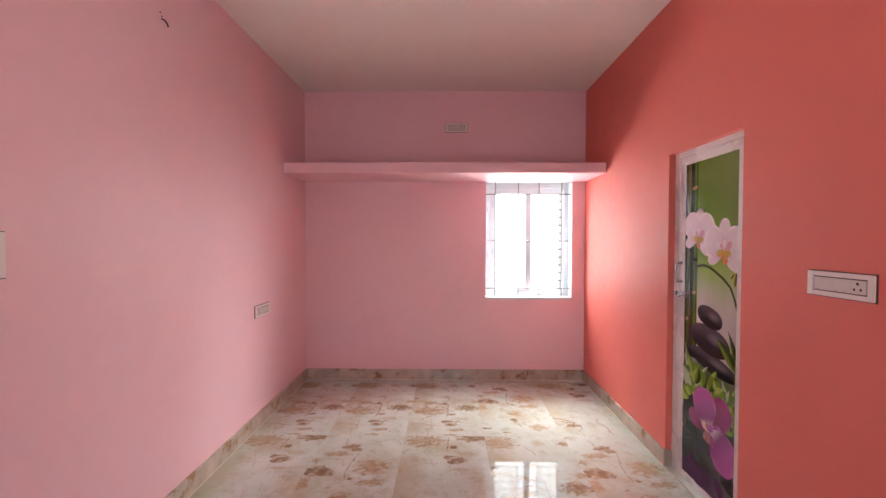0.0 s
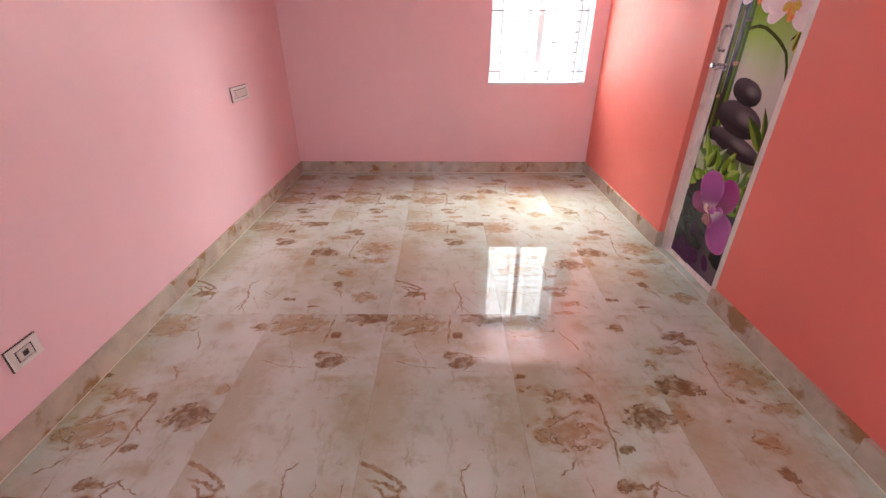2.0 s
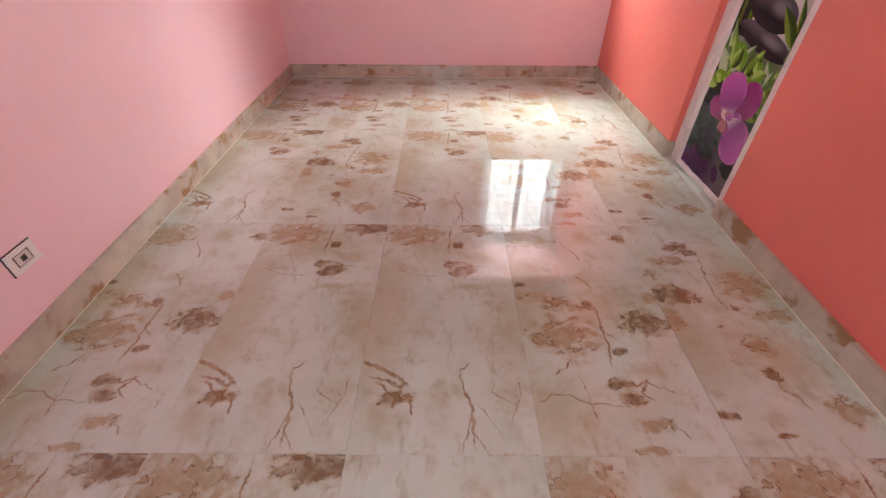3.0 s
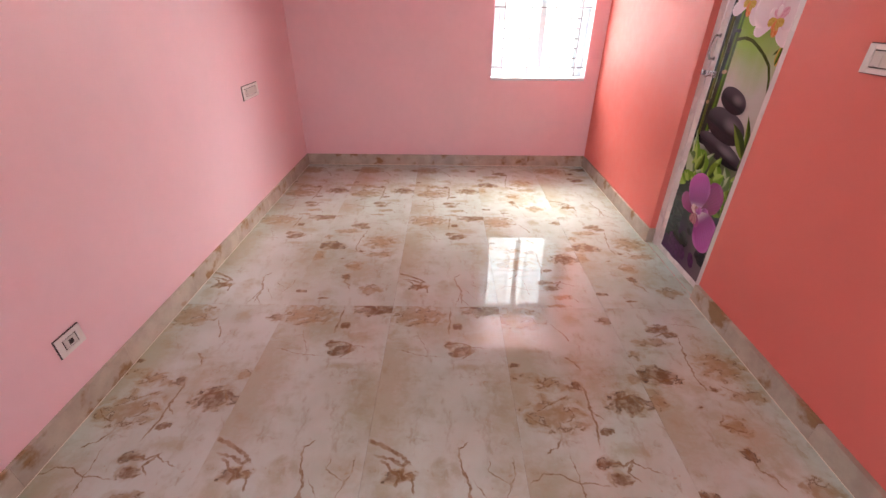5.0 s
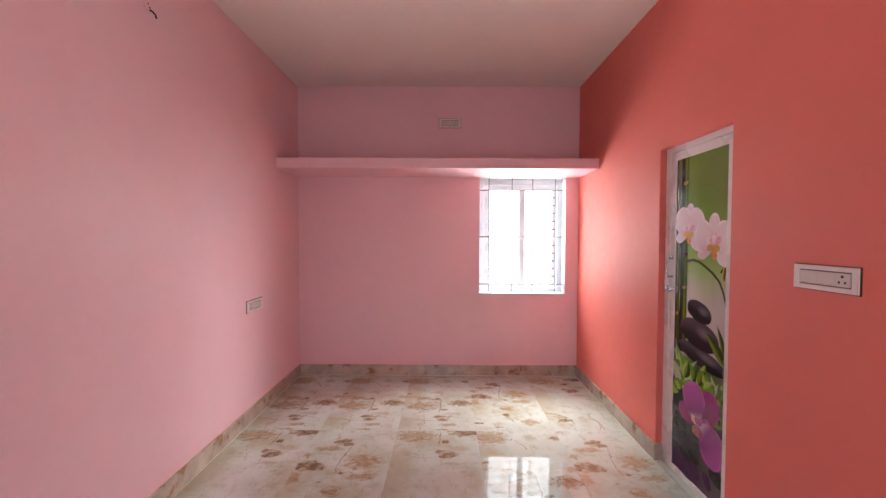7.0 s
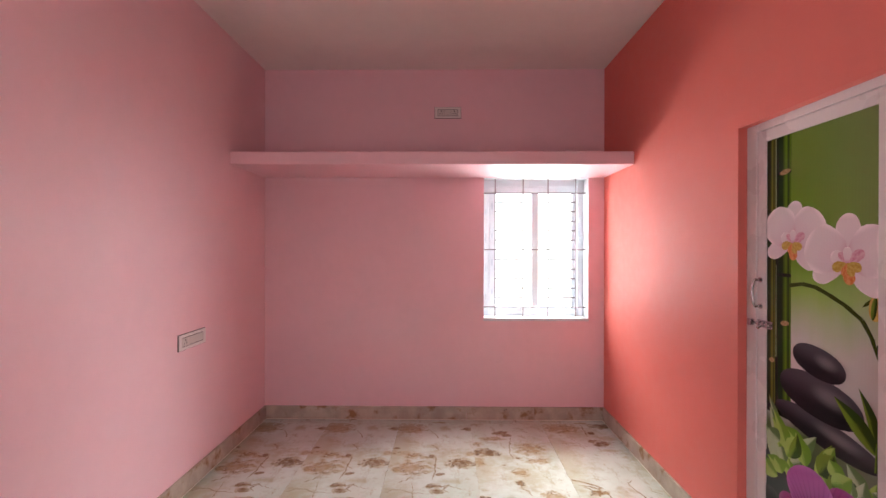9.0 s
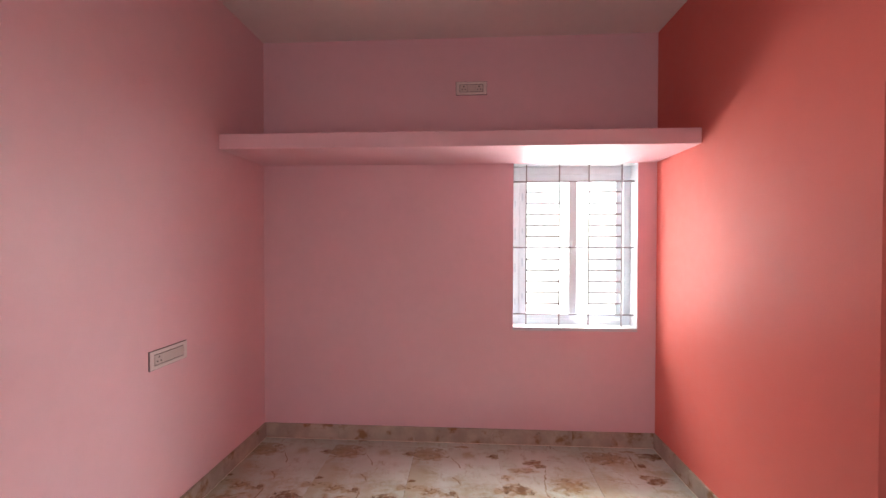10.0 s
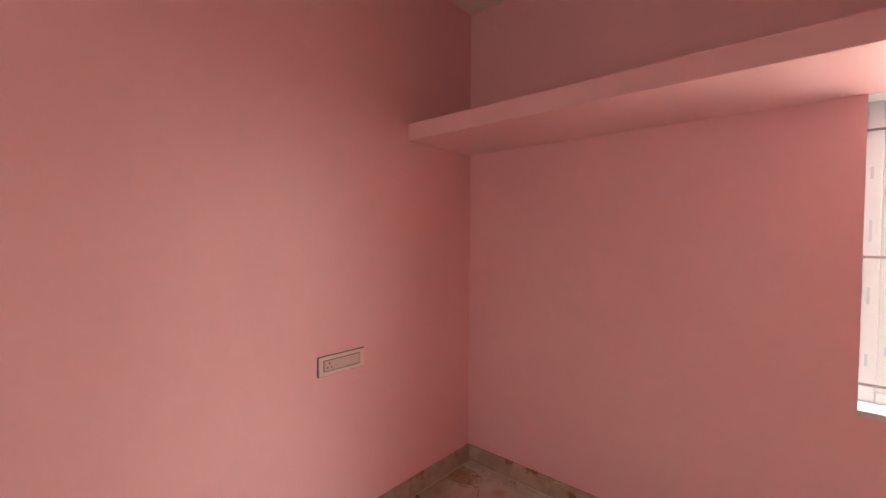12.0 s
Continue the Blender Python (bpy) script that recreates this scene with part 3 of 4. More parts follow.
def ink_pebbles(k, uv):
    u, v = uv_parts(k, uv)
    n = k.noise(uv, 1.6, 3)
    col = k.mix(k.span(v, 0.35, 0.95), rgb(34, 33, 38), rgb(54, 57, 58))
    return k.mix(k.span(n, 0.4, 0.7), col, rgb(40, 32, 44))


def ink_petal(pale, deep, base, vein, amount):
    def colours(k, uv):
        u, v = uv_parts(k, uv)
        side = k.math("ABSOLUTE", k.math("SUBTRACT", u, 0.5))
        fan = k.math("DIVIDE", k.math("SUBTRACT", u, 0.5), k.math("ADD", k.math("MULTIPLY", v, 0.9), 0.12))
        lines = k.math("MULTIPLY", k.span(k.math("SINE", k.math("MULTIPLY", fan, 46.0)), 0.3, 1.0), k.span(v, 0.95, 0.35, 0.1, 1.0))
        col = k.mix(k.span(v, 0.15, 0.85), deep, pale)
        col = k.mix(k.span(v, 0.30, 0.0), col, base)
        edge = k.math("MAXIMUM", k.span(side, 0.36, 0.5), k.span(v, 0.86, 1.0))
        col = k.mix(k.math("MULTIPLY", edge, 0.65), col, tuple(min(1.0, c * 1.25 + 0.05) for c in pale[:3]) + (1,))
        return k.mix(k.math("MULTIPLY", lines, amount), col, vein)
    return colours


def ink_leaf(light, dark):
    def colours(k, uv):
        u, v = uv_parts(k, uv)
        rib = k.span(k.math("ABSOLUTE", k.math("SUBTRACT", u, 0.5)), 0.0, 0.05, 1.0, 0.0)
        col = k.mix(k.span(k.math("ADD", u, k.math("MULTIPLY", k.noise(uv, 3, 3), 0.5)), 0.4, 1.0), light, dark)
        return k.mix(k.math("MULTIPLY", rib, 0.5), col, light)
    return colours


def ink_stone(k, uv):
    u, v = uv_parts(k, uv)
    col = k.mix(k.span(v, 0.25, 0.85), rgb(26, 20, 26), rgb(80, 72, 80))
    spot = k.add("VectorMath", operation="DISTANCE")
    k.put(spot.inputs[0], uv)
    spot.inputs[1].default_value = (0.64, 0.62, 0)
    col = k.mix(k.span(spot.outputs["Value"], 0.28, 0.02, 0.0, 0.35), col, rgb(170, 162, 166))
    return k.mix(k.math("MULTIPLY", k.noise(uv, 26, 4), 0.25), col, rgb(58, 48, 52))


def ink_bamboo(light, dark):
    def colours(k, uv):
        u, v = uv_parts(k, uv)
        col = k.ramp(u, [(0.0, dark), (0.35, dark), (0.62, light), (0.8, dark), (1.0, light)])
        return k.mix(k.math("MULTIPLY", k.noise(k.mapping(uv, scale=(8, 1, 1)), 4, 3), 0.4), col, dark)
    return colours


def ink_plain(a, b):
    return lambda k, uv: k.mix(k.span(k.noise(uv, 4, 3), 0.35, 0.65), a, b)


INK_BACK = printed("door_print_background", ink_background)
INK_PEBBLE = printed("door_print_dark_pebbles", ink_pebbles)
INK_WHITE = printed("door_print_white_petal", ink_petal(rgb(226, 208, 212), rgb(220, 196, 204), rgb(206, 150, 168), rgb(208, 184, 194), 0.12))
INK_PURPLE = printed("door_print_purple_petal", ink_petal(rgb(176, 84, 160), rgb(130, 38, 118), rgb(208, 160, 196), rgb(96, 22, 90), 0.4))
INK_MAGENTA = printed("door_print_magenta_petal", ink_petal(rgb(146, 48, 118), rgb(112, 18, 76), rgb(120, 18, 70), rgb(96, 12, 64), 0.6))
INK_STONE = printed("door_print_grey_stone", ink_stone)
INK_LEAF = printed("door_print_green_leaf", ink_leaf(rgb(160, 186, 92), rgb(104, 142, 44)))
INK_PALE = printed("door_print_pale_leaf", ink_leaf(rgb(176, 188, 150), rgb(92, 116, 66)))
INK_DARKLEAF = printed("door_print_dark_leaf", ink_leaf(rgb(112, 136, 44), rgb(46, 66, 16)))
INK_BAMBOO = printed("door_print_bamboo", ink_bamboo(rgb(104, 140, 28), rgb(26, 46, 14)))
INK_BAMBOO2 = printed("door_print_old_bamboo", ink_bamboo(rgb(122, 124, 40), rgb(38, 42, 16)))
INK_SHADE = printed("door_print_dark_gap", ink_plain(rgb(20, 26, 14), rgb(34, 40, 22)))
INK_TAN = printed("door_print_tan_node", ink_plain(rgb(188, 158, 112), rgb(150, 112, 70)))
INK_STEM = printed("door_print_stem", ink_plain(rgb(72, 84, 30), rgb(44, 54, 20)))
INK_YELLOW = printed("door_print_yellow_lip", ink_plain(rgb(204, 174, 92), rgb(184, 142, 66)))
INK_DUSK = printed("door_print_dark_purple", ink_plain(rgb(82, 38, 84), rgb(58, 30, 62)))
INK_LIP = printed("door_print_dusky_lip", ink_plain(rgb(176, 104, 122), rgb(128, 56, 72)))
INK_ROSE = printed("door_print_rose_lip", ink_plain(rgb(218, 172, 184), rgb(204, 134, 156)))
INK_ORANGE = printed("door_print_orange_lip", ink_plain(rgb(220, 150, 96), rgb(206, 112, 60)))


class Sheet:
    """Places printed shapes on the door face, each a hair above the last. u runs across the panel from the lock side, v is the height."""

    def __init__(self, parent):
        self.parent, self.level = parent, 0

    def shape(self, name, outline, material, inner=None):
        """outline: (u, v, s, t) round the rim, s and t being its place in the ink's own square."""
        self.level += 1
        x = PX - 0.0004 - 0.00003 * self.level
        bm = bmesh.new()
        layer = bm.loops.layers.uv.new("UVMap")
        cut = [(min(max(u, 0.001), PW - 0.001), min(max(v, PZ0 + 0.001), PZ1 - 0.001), s, t) for u, v, s, t in outline]
        n = len(cut)
        mid = tuple(sum(c[i] for c in cut) / n for i in range(4))
        hub = bm.verts.new((x, PY - mid[0], mid[1]))
        rim = [bm.verts.new((x, PY - u, v)) for u, v, s, t in cut]
        for i in range(n):
            f = bm.faces.new((hub, rim[i], rim[(i + 1) % n]))
            for loop, c in zip(f.loops, (mid, cut[i], cut[(i + 1) % n])):
                loop[layer].uv = (c[2], c[3])
        bmesh.ops.recalc_face_normals(bm, faces=bm.faces)
        return part(name, bm, material, self.parent)

    def petal(self, u, v, turn, length, width, material, name="printed_petal", point=0.35, wave=0.03, seed=0.0):
        """A petal with its foot at (u, v), leaning by turn degrees from upright towards the hinge side."""
        c, s = math.cos(radians(turn)), math.sin(radians(turn))
        out = []
        for i in range(28):
            a = 2 * math.pi * i / 28
            l = (1 - math.cos(a)) / 2
            w = math.sin(a) * (l ** point) * (1 + wave * math.sin(5 * a + seed))
            w *= 0.5 * width * 1.12
            out.append((u + l * length * s + w * c, v + l * length * c - w * s, 0.5 + w / width, l))
        return self.shape(name, out, material)

    def oval(self, u, v, a, b, turn, material, name, power=2.0, wave=0.0):
        c, s = math.cos(radians(turn)), math.sin(radians(turn))
        out = []
        for i in range(32):
            t = 2 * math.pi * i / 32
            ca, sa = math.cos(t), math.sin(t)
            p, q = abs(ca) ** (2 / power) * math.copysign(1, ca), abs(sa) ** (2 / power) * math.copysign(1, sa)
            r = 1 + wave * math.sin(3 * t + 1)
            out.append((u + r * (p * a * c - q * b * s), v + r * (p * a * s + q * b * c), 0.5 + p / 2, 0.5 + q / 2))
        return self.shape(name, out, material)

    def leaf(self, u0, v0, u1, v1, width, material, bend=0.0):
        d = Vector((u1 - u0, v1 - v0))
        n = Vector((d.y, -d.x)).normalized()
        out = []
        for i in range(13):
            t = i / 12
            out.append((t, math.sin(math.pi * t ** 0.8)))
        pts = []
        for t, w in out:
            p = Vector((u0, v0)) + d * t + n * (w * width / 2 + bend * math.sin(math.pi * t))
            pts.append((p.x, p.y, 1.0 if w > 0.01 else 0.5, t))
        for t, w in out[-2:0:-1]:
            p = Vector((u0, v0)) + d * t + n * (-w * width / 2 + bend * math.sin(math.pi * t))
            pts.append((p.x, p.y, 0.0, t))
        return self.shape("printed_leaf", pts, material)

    def band(self, u0, v0, u1, v1, w0, w1, material, name):
        """A straight strip, w0 wide at its foot and w1 at its end."""
        d = Vector((u1 - u0, v1 - v0))
        n = Vector((d.y, -d.x)).normalized()
        a, b = Vector((u0, v0)), Vector((u1, v1))
        pts = [(*(a - n * w0 / 2), 0, 0), (*(a + n * w0 / 2), 1, 0), (*(b + n * w1 / 2), 1, 1), (*(b - n * w1 / 2), 0, 1)]
        return self.shape(name, pts, material)


def orchid(sheet, u, v, size, tilt, outer, petals, lip, top=1.05, lift=66):
    """A moth orchid: three sepals behind, two broad petals, a small lip."""
    for turn, l, w in ((0, top, 0.62), (128, 0.98, 0.55), (-118, 0.92, 0.50)):
        sheet.petal(u, v, tilt + turn, size * l, size * w, outer, point=0.3)
    for turn, l, w in ((lift, 1.12, 1.12), (-lift, 1.12, 1.12)):
        sheet.petal(u, v, tilt + turn, size * l, size * w, petals, point=0.18, wave=0.04, seed=turn)
    for turn, l, w, m in lip:
        sheet.petal(u, v - 0.005, tilt + turn, size * l, size * w, m, "printed_lip", 0.4)


def build_door():
    door = tagged(new("door_1"), "closed white plastic bathroom door printed with orchids and stones", "door", kind="structure")
    door.location = (FX, (DY0 + DY1) / 2, 0)
    bpy.context.view_layer.update()
    bm = bmesh.new()
    box(bm, (FX, 3.241, 0.0), (FX + 0.065, DY1, DZ1), 0.004)
    box(bm, (FX, DY0, 0.0), (FX + 0.065, 2.649, DZ1), 0.004)
    box(bm, (FX, 2.649, DZ1 - 0.036), (FX + 0.065, 3.241, DZ1), 0.004)
    part("door_frame", bm, DOOR_PVC, door)
    bm = box(bmesh.new(), (XE + 0.0005, DY0 + 0.001, -0.004), (FX + 0.07, DY1 - 0.001, 0.003), 0.001)
    layer = bm.loops.layers.uv.new("UVMap")
    for f in bm.faces:
        for loop in f.loops:
            loop[layer].uv = (loop.vert.co.x / 0.6, loop.vert.co.y / 1.214)
    part("threshold", bm, FACE_C, door, "cream marble strip under the door")
    y0, y1, z0, z1 = 2.652, 3.238, 0.008, DZ1 - 0.039
    bm = bmesh.new()
    box(bm, (LX, PY, z0), (LX + 0.03, y1, z1), 0.003)
    box(bm, (LX, y0, z0), (LX + 0.03, PY - PW, z1), 0.003)
    box(bm, (LX, PY - PW, PZ1), (LX + 0.03, PY, z1), 0.003)
    box(bm, (LX, PY - PW, z0), (LX + 0.03, PY, PZ0), 0.003)
    leaf = part("leaf", bm, DOOR_PVC, door, "white plastic frame of the leaf")
    bm = bmesh.new()
    layer = bm.loops.layers.uv.new("UVMap")
    box(bm, (PX, PY - PW + 0.0005, PZ0 + 0.0005), (PX + 0.018, PY - 0.0005, PZ1 - 0.0005))
    for f in bm.faces:
        for loop in f.loops:
            loop[layer].uv = ((PY - loop.vert.co.y) / PW, (loop.vert.co.z - PZ0) / (PZ1 - PZ0))
    part("panel", bm, INK_BACK, leaf, "glossy panel printed with green and grey haze")
    s = Sheet(leaf)
    rnd = random.Random(4)
    # bamboo
    s.band(0.066, 0.80, 0.066, 2.01, 0.132, 0.132, INK_SHADE, "printed_shade")
    s.band(0.026, 0.84, 0.026, 2.01, 0.044, 0.044, INK_BAMBOO2, "printed_bamboo")
    s.band(0.098, 0.83, 0.096, 1.40, 0.070, 0.070, INK_BAMBOO, "printed_bamboo")
    s.band(0.098, 1.415, 0.098, 1.838, 0.066, 0.068, INK_BAMBOO, "printed_bamboo")
    s.band(0.098, 1.852, 0.098, 2.01, 0.066, 0.066, INK_BAMBOO, "printed_bamboo")
    s.band(0.054, 1.50, 0.052, 2.01, 0.005, 0.005, INK_PALE, "printed_bamboo")
    s.band(0.054, 1.05, 0.054, 1.45, 0.006, 0.004, INK_PALE, "printed_bamboo")
    for u, v, w in ((0.10, 1.846, 0.058), (0.10, 1.203, 0.045), (0.03, 1.03, 0.03)):
        s.oval(u, v, w / 2, 0.011, 8, INK_TAN, "printed_node")
    # stem and bud
    pts = ((0.122, 1.366), (0.19, 1.378), (0.25, 1.370), (0.31, 1.345), (0.37, 1.316), (0.434, 1.272), (0.468, 1.215), (0.494, 1.146))
    for (a, b), (c, d) in zip(pts, pts[1:]):
        s.band(a, b, c, d, 0.017, 0.014, INK_STEM, "printed_stem")
    s.oval(0.496, 1.180, 0.014, 0.022, 20, INK_STEM, "printed_stem")
    s.leaf(0.434, 1.318, 0.486, 1.360, 0.012, INK_STEM)
    s.oval(0.482, 1.322, 0.026, 0.048, -8, INK_YELLOW, "printed_bud")
    s.oval(0.474, 1.318, 0.010, 0.040, -8, INK_DARKLEAF, "printed_bud")
    # white orchids
    lip = ((-62, 0.42, 0.34, INK_WHITE), (52, 0.46, 0.26, INK_ROSE), (-40, 0.30, 0.16, INK_ROSE), (-112, 0.36, 0.26, INK_YELLOW), (108, 0.34, 0.24, INK_YELLOW), (168, 0.46, 0.30, INK_ORANGE), (0, 0.36, 0.22, INK_WHITE), (150, 0.30, 0.2, INK_YELLOW), (-160, 0.28, 0.14, INK_ORANGE))
    orchid(s, 0.138, 1.548, 0.155, 6, INK_WHITE, INK_WHITE, lip, 1.1, 50)
    orchid(s, 0.378, 1.472, 0.168, 2, INK_WHITE, INK_WHITE, lip)
    # pebbles at the bottom
    for i in range(46):
        s.oval(rnd.uniform(0, PW), rnd.uniform(0.16, 0.62), rnd.uniform(0.025, 0.06), rnd.uniform(0.018, 0.04), rnd.uniform(-40, 40), INK_PEBBLE, "printed_pebble")
    # stones
    s.oval(0.285, 0.818, 0.232, 0.056, -9, INK_STONE, "printed_stone")
    s.oval(0.262, 0.945, 0.184, 0.082, -8, INK_STONE, "printed_stone", 2.2)
    s.oval(0.262, 1.079, 0.118, 0.060, -12, INK_STONE, "printed_stone", 2.2)
    # leaves
    s.leaf(0.495, 0.84, 0.424, 1.035, 0.040, INK_DARKLEAF, 0.012)
    s.leaf(0.493, 0.825, 0.330, 0.975, 0.066, INK_DARKLEAF, 0.01)
    s.band(0.485, 0.77, 0.488, 0.87, 0.012, 0.008, INK_DARKLEAF, "printed_leaf")
    for i in range(9):
        a = rnd.uniform(-0.02, 0.10)
        s.leaf(a + rnd.uniform(0.02, 0.10), rnd.uniform(0.55, 0.65), a, rnd.uniform(0.71, 0.89), rnd.uniform(0.05, 0.09), INK_PALE, rnd.uniform(-0.01, 0.02))
    for i in range(52):
        a, b = rnd.uniform(0.06, 0.50), rnd.uniform(0.54, 0.74)
        b -= 0.12 * a
        t = radians(rnd.uniform(-50, 75))
        l = rnd.uniform(0.07, 0.16)
        s.leaf(a, b, a - l * math.sin(t), b + l * 0.8 * math.cos(t), rnd.uniform(0.045, 0.085), rnd.choice((INK_LEAF, INK_LEAF, INK_LEAF, INK_DARKLEAF, INK_PALE)), rnd.uniform(-0.01, 0.02))
    # purple orchid
    s.petal(0.275, 0.42, -78, 0.20, 0.12, INK_MAGENTA, point=0.35)
    s.petal(0.285, 0.435, 38, 0.25, 0.19, INK_MAGENTA, point=0.3)
    s.petal(0.287, 0.435, 112, 0.10, 0.15, INK_PURPLE, point=0.2)
    s.petal(0.300, 0.435, 130, 0.255, 0.24, INK_PURPLE, point=0.2)
    s.petal(0.267, 0.425, -16, 0.235, 0.225, INK_PURPLE, point=0.24)
    for turn, l, w, m in ((-60, 0.07, 0.05, INK_ROSE), (40, 0.06, 0.05, INK_PURPLE), (150, 0.085, 0.06, INK_MAGENTA), (-150, 0.075, 0.06, INK_LIP), (175, 0.07, 0.05, INK_LIP), (-20, 0.045, 0.04, INK_LIP), (0, 0.03, 0.025, INK_PURPLE)):
        s.petal(0.273, 0.415, turn, l, w, m, "printed_lip", 0.4)
    for i in range(7):
        s.oval(rnd.uniform(0.05, 0.45), rnd.uniform(0.05, 0.16), 0.05, 0.03, rnd.uniform(-60, 60), INK_DUSK, "printed_reflection")
    # pull handle
    bm = bmesh.new()
    pts = [(LX + 0.002, 3.217, 1.258), (LX - 0.020, 3.217, 1.258)]
    for i in range(9):
        a = math.pi * (i / 8 - 0.5)
        pts.append((LX - 0.024 - 0.016 * math.cos(a), 3.217, 1.318 + 0.062 * math.sin(a)))
    pts += [(LX - 0.020, 3.217, 1.378), (LX + 0.002, 3.217, 1.378)]
    pipe(bm, pts, 0.0065, 10)
    handle = part("handle", bm, CHROME, door, "chrome D-shaped pull handle", True)
    for z in (1.258, 1.378):
        part("rose", rod(bmesh.new(), (LX - 0.004, 3.217, z), (LX + 0.001, 3.217, z), 0.012, 16), CHROME, handle, smooth=False)
    # tower bolt
    bolt = part("tower_bolt", box(bmesh.new(), (LX - 0.003, 3.147, 1.163), (LX, 3.235, 1.197), 0.001), CHROME, door, "chrome tower bolt, slid across the frame")
    part("bolt_rod", rod(bmesh.new(), (LX - 0.011, 3.152, 1.180), (LX - 0.011, 3.276, 1.180), 0.0055, 12), CHROME, bolt, smooth=True)
    part("knob", rod(bmesh.new(), (LX - 0.011, 3.192, 1.180), (LX - 0.034, 3.192, 1.163), 0.0055, 12), CHROME, bolt)
    for y in (3.162, 3.186, 3.212):
        part("staple", box(bmesh.new(), (LX - 0.019, y - 0.006, 1.168), (LX - 0.002, y + 0.006, 1.192), 0.003), CHROME, bolt)
    part("keeper", box(bmesh.new(), (FX - 0.020, 3.249, 1.165), (FX, 3.272, 1.195), 0.003), CHROME, bolt)
    return door


build_door()


# ---- switch and socket plates ----
def plate(name, label, group, m, width, height, modules):
    """A screwless plate lying in the local xy plane with its face towards +z. modules: (x, width, kind) inside the inner frame."""
    top = tagged(new(name), label, "switch plate" if "switch" in name else "socket", group)
    bpy.context.view_layer.update()
    # dark slab 3 mm wider than the plate all round, drawing its outline
    bm = bmesh.new()
    box(bm, (-width / 2 - 0.0030, -height / 2 - 0.0030, 0), (width / 2 + 0.0030, height / 2 + 0.0030, 0.004))
    part("back_box", bm, SEAM, top, "dark edge line behind the plate")
    w, h = width - 0.050, height - 0.036
    bm = bmesh.new()
    for lo, hi in (((-width / 2, -height / 2, 0.004), (-w / 2, height / 2, 0.011)), ((w / 2, -height / 2, 0.004), (width / 2, height / 2, 0.011)),
                   ((-w / 2, -height / 2, 0.004), (w / 2, -h / 2, 0.011)), ((-w / 2, h / 2, 0.004), (w / 2, height / 2, 0.011))):
        box(bm, lo, hi, 0.0025)
    part("cover_frame", bm, PLATE, top, "white bevelled cover frame")
    part("seam", box(bmesh.new(), (-w / 2, -h / 2, 0.003), (w / 2, h / 2, 0.0055)), SEAM, top, "thin dark gap round the modules")
    for x, mw, kind in modules:
        bm = bmesh.new()
        box(bm, (x - mw / 2 - 0.0006, -h / 2 + 0.0042, 0.0055), (x + mw / 2 + 0.0006, h / 2 - 0.0042, 0.0105), 0.0008)
        mod = part("rocker" if kind == "switch" else "module", bm, MODULE, top)
        if kind == "switch":
            part("mark", box(bmesh.new(), (x - 0.006, -h / 2 + 0.006, 0.0105), (x + 0.006, -h / 2 + 0.0075, 0.0109)), SEAM, mod)
        if kind == "socket":
            for dx, dy, r in ((0, 0.012, 0.0056), (-0.012, -0.009, 0.0046), (0.012, -0.009, 0.0046)):
                part("pin_hole", rod(bmesh.new(), (x + dx, dy, 0.0095), (x + dx, dy, 0.0109), r, 12), HOLE, mod)
        if kind == "jack":
            part("jack", box(bmesh.new(), (x - 0.011, -0.011, 0.0095), (x + 0.011, 0.011, 0.0112), 0.001), SEAM, mod)
            part("pin_hole", rod(bmesh.new(), (x, 0, 0.011), (x, 0, 0.0122), 0.006, 12), HOLE, mod)
    top.matrix_world = m
    return top


def on_wall(which, a, z):
    """The pose of a plate on a wall: local x to the right as seen from the room, y up, z out of the wall."""
    if which == "west":
        return Matrix(((0, 0, 1, XW), (1, 0, 0, a), (0, 1, 0, z), (0, 0, 0, 1)))
    if which == "east":
        return Matrix(((0, 0, -1, XE), (-1, 0, 0, a), (0, 1, 0, z), (0, 0, 0, 1)))
    return Matrix(((1, 0, 0, a), (0, 0, -1, YN), (0, 1, 0, z), (0, 0, 0, 1)))


plate("switch_plate", "white switch plate with socket on coral wall", "", on_wall("east", 2.068, 1.361), 0.268, 0.094,
      [(-0.086, 0.036, "switch"), (-0.048, 0.036, "blank"), (-0.010, 0.036, "switch"), (0.026, 0.034, "switch"), (0.074, 0.058, "socket")])
plate("socket_plate", "white socket plate low on pink wall near corner", "", on_wall("west", 3.945, 0.937), 0.275, 0.095,
      [(-0.078, 0.056, "socket"), (-0.016, 0.064, "blank"), (0.034, 0.034, "switch"), (0.080, 0.054, "blank")])
plate("outlet_plate", "small square white outlet above the skirting", "", on_wall("west", 1.821, 0.328), 0.120, 0.084, [(0, 0.054, "jack")])
plate("loft_socket_plate", "white double socket plate above the loft", "", on_wall("north", 0.667, 2.722), 0.230, 0.096,
      [(-0.058, 0.056, "socket"), (0.0, 0.056, "switch"), (0.058, 0.056, "socket")])
plate("wide_switch_plate", "large white switch plate on pink wall", "", on_wall("west", 1.806, 1.473), 0.240, 0.160,
      [(-0.066, 0.046, "switch"), (-0.020, 0.042, "switch"), (0.024, 0.042, "switch"), (0.068, 0.044, "blank")])


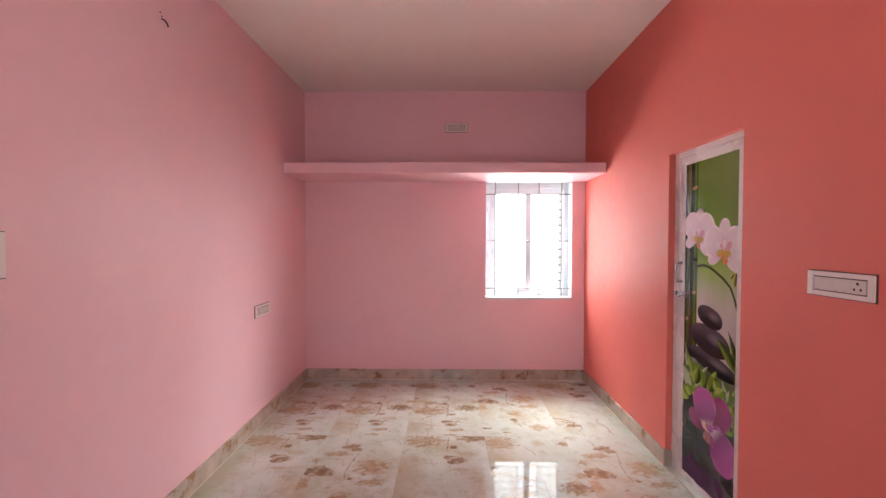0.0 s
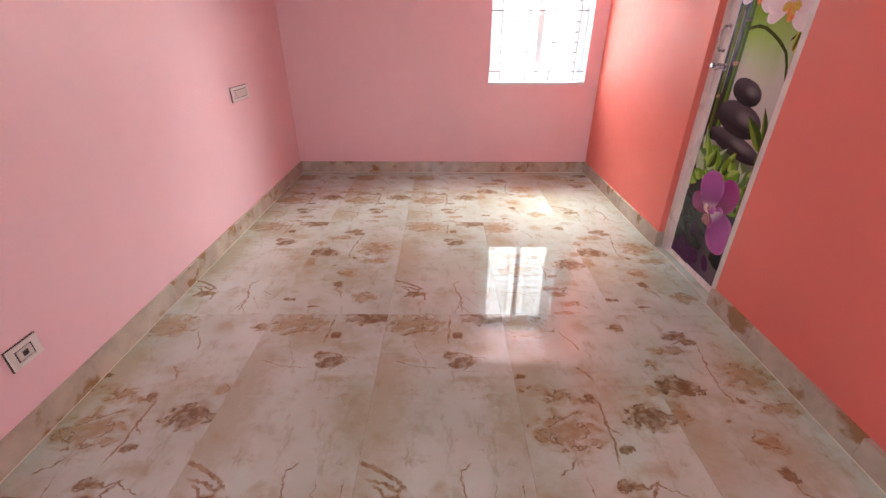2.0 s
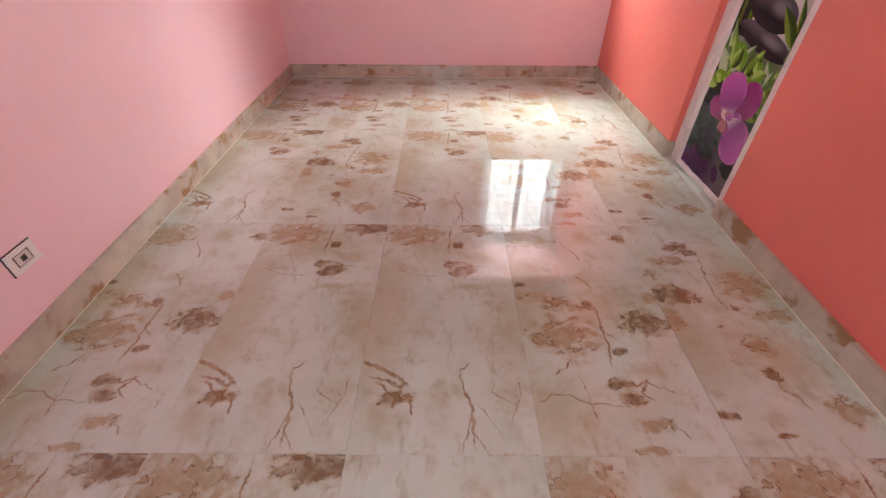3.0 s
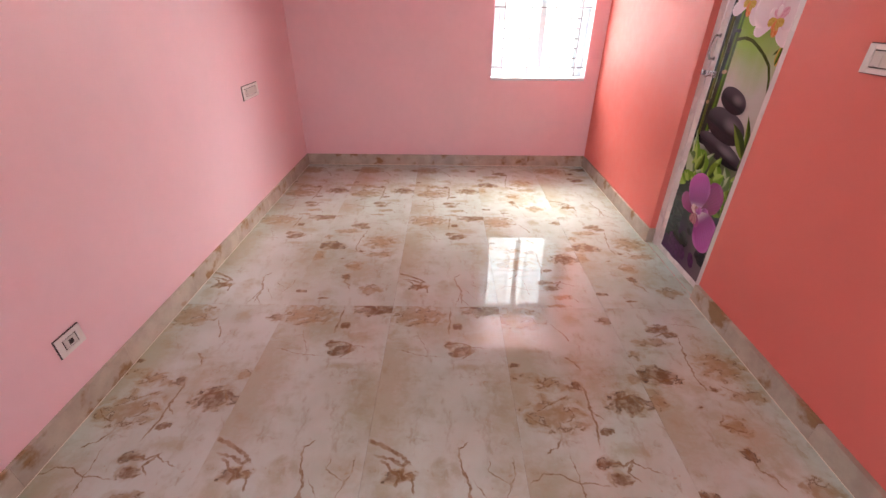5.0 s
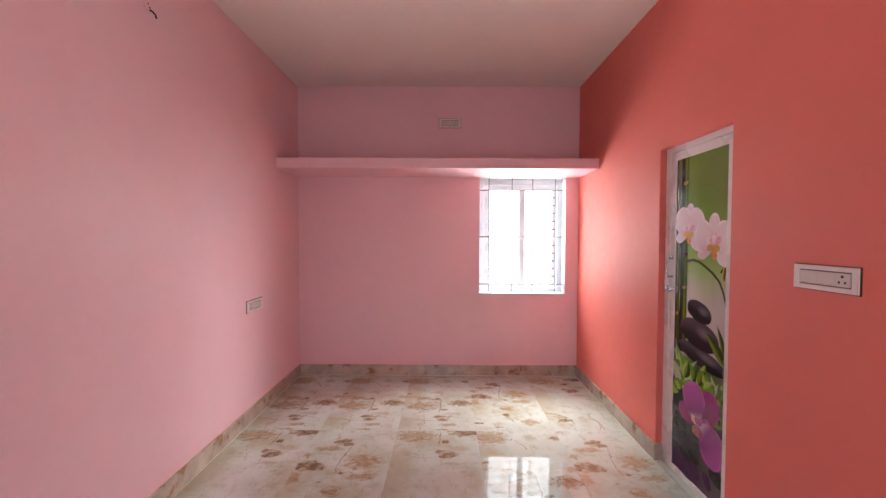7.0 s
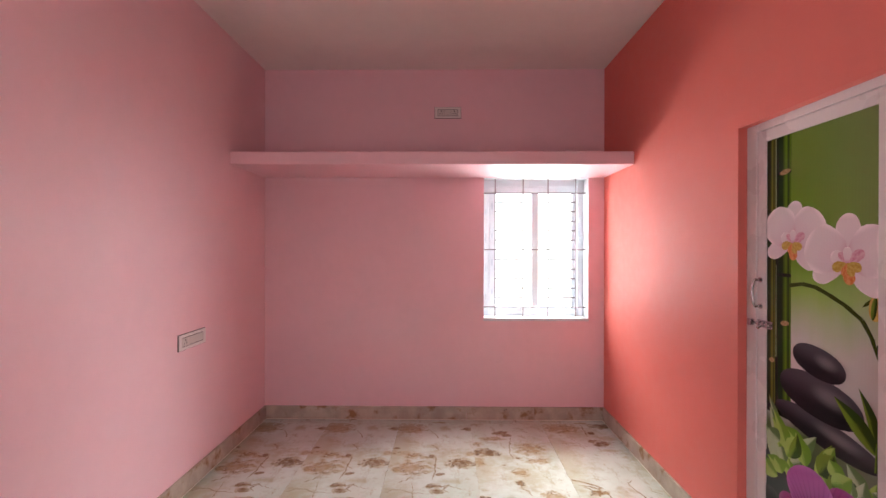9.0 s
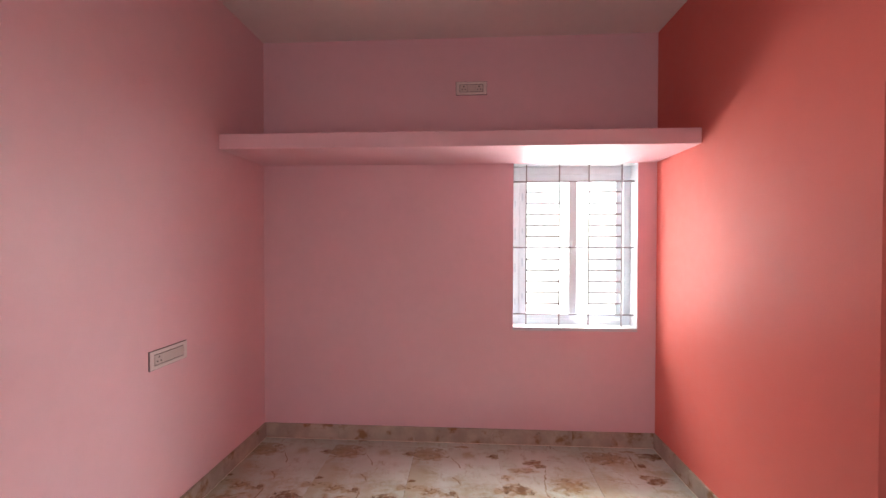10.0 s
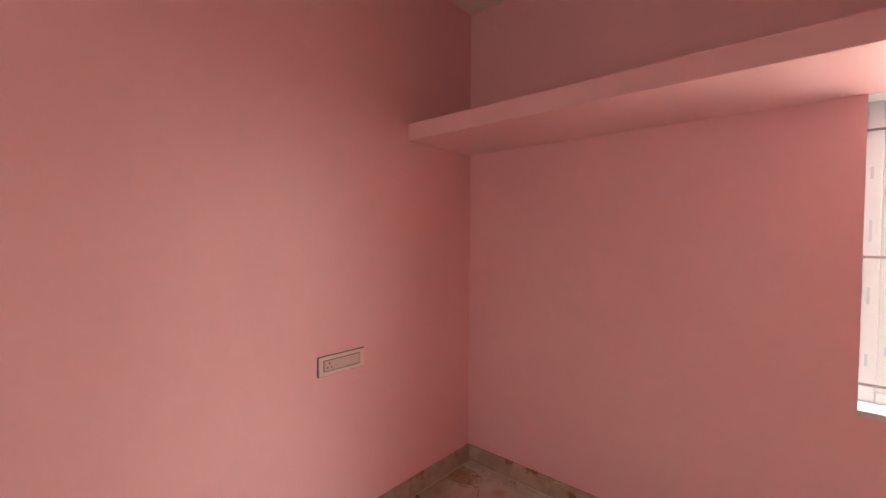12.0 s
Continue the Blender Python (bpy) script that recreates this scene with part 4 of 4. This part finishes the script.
def wire_outlet():
    top = tagged(new("wire_outlet"), "round plastered wire hole with cable ends", "wire outlet")
    top.location = (XW, 2.750, 2.727)
    bpy.context.view_layer.update()
    y, z = 2.750, 2.727
    part("ring", rod(bmesh.new(), (XW - 0.002, y, z + 0.006), (XW + 0.003, y, z + 0.006), 0.036, 24), PINK, top)
    for dy, dz in ((-0.006, 0.016), (0.006, 0.0)):
        part("hole", rod(bmesh.new(), (XW + 0.0025, y + dy, z + dz), (XW + 0.0042, y + dy, z + dz), 0.005, 10), SEAM, top)
    part("cable", pipe(bmesh.new(), [(XW + 0.002, y + 0.004, z - 0.012), (XW + 0.014, y + 0.012, z - 0.018), (XW + 0.02, y + 0.026, z - 0.028), (XW + 0.018, y + 0.036, z - 0.042)], 0.0045), CABLE, top, "dark cable end", True)


wire_outlet()


# ---- skirting tiles ----
skirting = tagged(new("baseboard"), "grey-beige marble skirting tiles along the walls", "skirting", kind="structure")
SK_H, SK_T = 0.114, 0.014
lengths = {}


def skirt_piece(length, thick, high):
    key = (length, thick, high)
    if key not in lengths:
        lengths[key] = mesh_of("skirting_tile", box(bmesh.new(), (0.0006, 0, 0.0), (length - 0.0006, thick, high), 0.0015, 1), SKIRT)
    return lengths[key]


def skirt_run(a, b, turn, thick=SK_T, high=SK_H):
    """Tiles from a to b; turn is the heading of the run, and the thickness lies to its left."""
    a, b = Vector(a), Vector(b)
    total, d = (b - a).length, (b - a).normalized()
    at = 0.0
    while at < total - 0.01:
        l = round(min(0.6, total - at), 3)
        ob = new("skirting_tile", skirt_piece(l, thick, high))
        ob.parent = skirting
        ob.matrix_world = Matrix.Translation(a + d * at) @ pose(0, 0, 0, 0, 0, turn)
        at += l
    bead = part("grout_bead", box(bmesh.new(), (0, thick, 0.0), (total, thick + 0.003, 0.003), 0.0008, 1), BEAD, None, "pale grout line at the floor")
    bead.parent = skirting
    bead.matrix_world = Matrix.Translation(a) @ pose(0, 0, 0, 0, 0, turn)


skirt_run((XE, YS, 0), (XE, DY0, 0), 90, 0.026, 0.102)
skirt_run((FX - 0.001, DY1, 0), (XE - SK_T, DY1, 0), 180)
skirt_run((XE, DY1, 0), (XE, YN, 0), 90)
skirt_run((XE - SK_T, YN, 0), (XW + SK_T, YN, 0), 180)
skirt_run((XW, YN, 0), (XW, YS, 0), 270, 0.018)

# ---- floor tiles ----
COLS = (-0.966, -0.355, 0.256, 0.867, 1.478, 2.089)
ROWS_Y = (-2.361, -1.147, 0.067, 1.281, 2.495, 3.709, 4.923, 6.137)
LAYOUT = ("CABAC", "ACABB", "AACBA", "BAABC", "ACABC", "BBBCA", "ACBAB")
FACES = {"A": FACE_A, "B": FACE_B, "C": FACE_C}
made_tiles = {}


def tile_mesh(face, x0, x1, y0, y1, u0, u1, v0, v1):
    key = (face, round(x1 - x0, 3), round(y1 - y0, 3), round(u0, 3), round(v0, 3))
    if key not in made_tiles:
        bm = bmesh.new()
        layer = bm.loops.layers.uv.new("UVMap")
        w, l = x1 - x0, y1 - y0
        box(bm, (0.0003, 0.0003, -0.009), (w - 0.0003, l - 0.0003, 0.0), 0.0005, 1)
        for f in bm.faces:
            for loop in f.loops:
                co = loop.vert.co
                loop[layer].uv = (u0 + (u1 - u0) * co.x / w, v0 + (v1 - v0) * co.y / l)
        made_tiles[key] = mesh_of("floor_tile", bm, FACES[face])
    return made_tiles[key]


for r in range(len(ROWS_Y) - 1):
    for c in range(5):
        x0, x1 = max(COLS[c], XW + 0.001) if c else XW + 0.001, min(COLS[c + 1], XE - 0.001)
        y0, y1 = max(ROWS_Y[r], YS + 0.001), min(ROWS_Y[r + 1], YN - 0.001)
        if y1 - y0 < 0.01:
            continue
        u0, u1 = (x0 - COLS[c]) / 0.611, (x1 - COLS[c]) / 0.611
        v0, v1 = (y0 - ROWS_Y[r]) / 1.214, (y1 - ROWS_Y[r]) / 1.214
        ob = new("floor_tile", tile_mesh(LAYOUT[r][c], x0, x1, y0, y1, u0, u1, v0, v1))
        ob.parent = floor
        ob.location = (x0, y0, -0.001 + 0.0006 * ((r * 3 + c * 5) % 3))
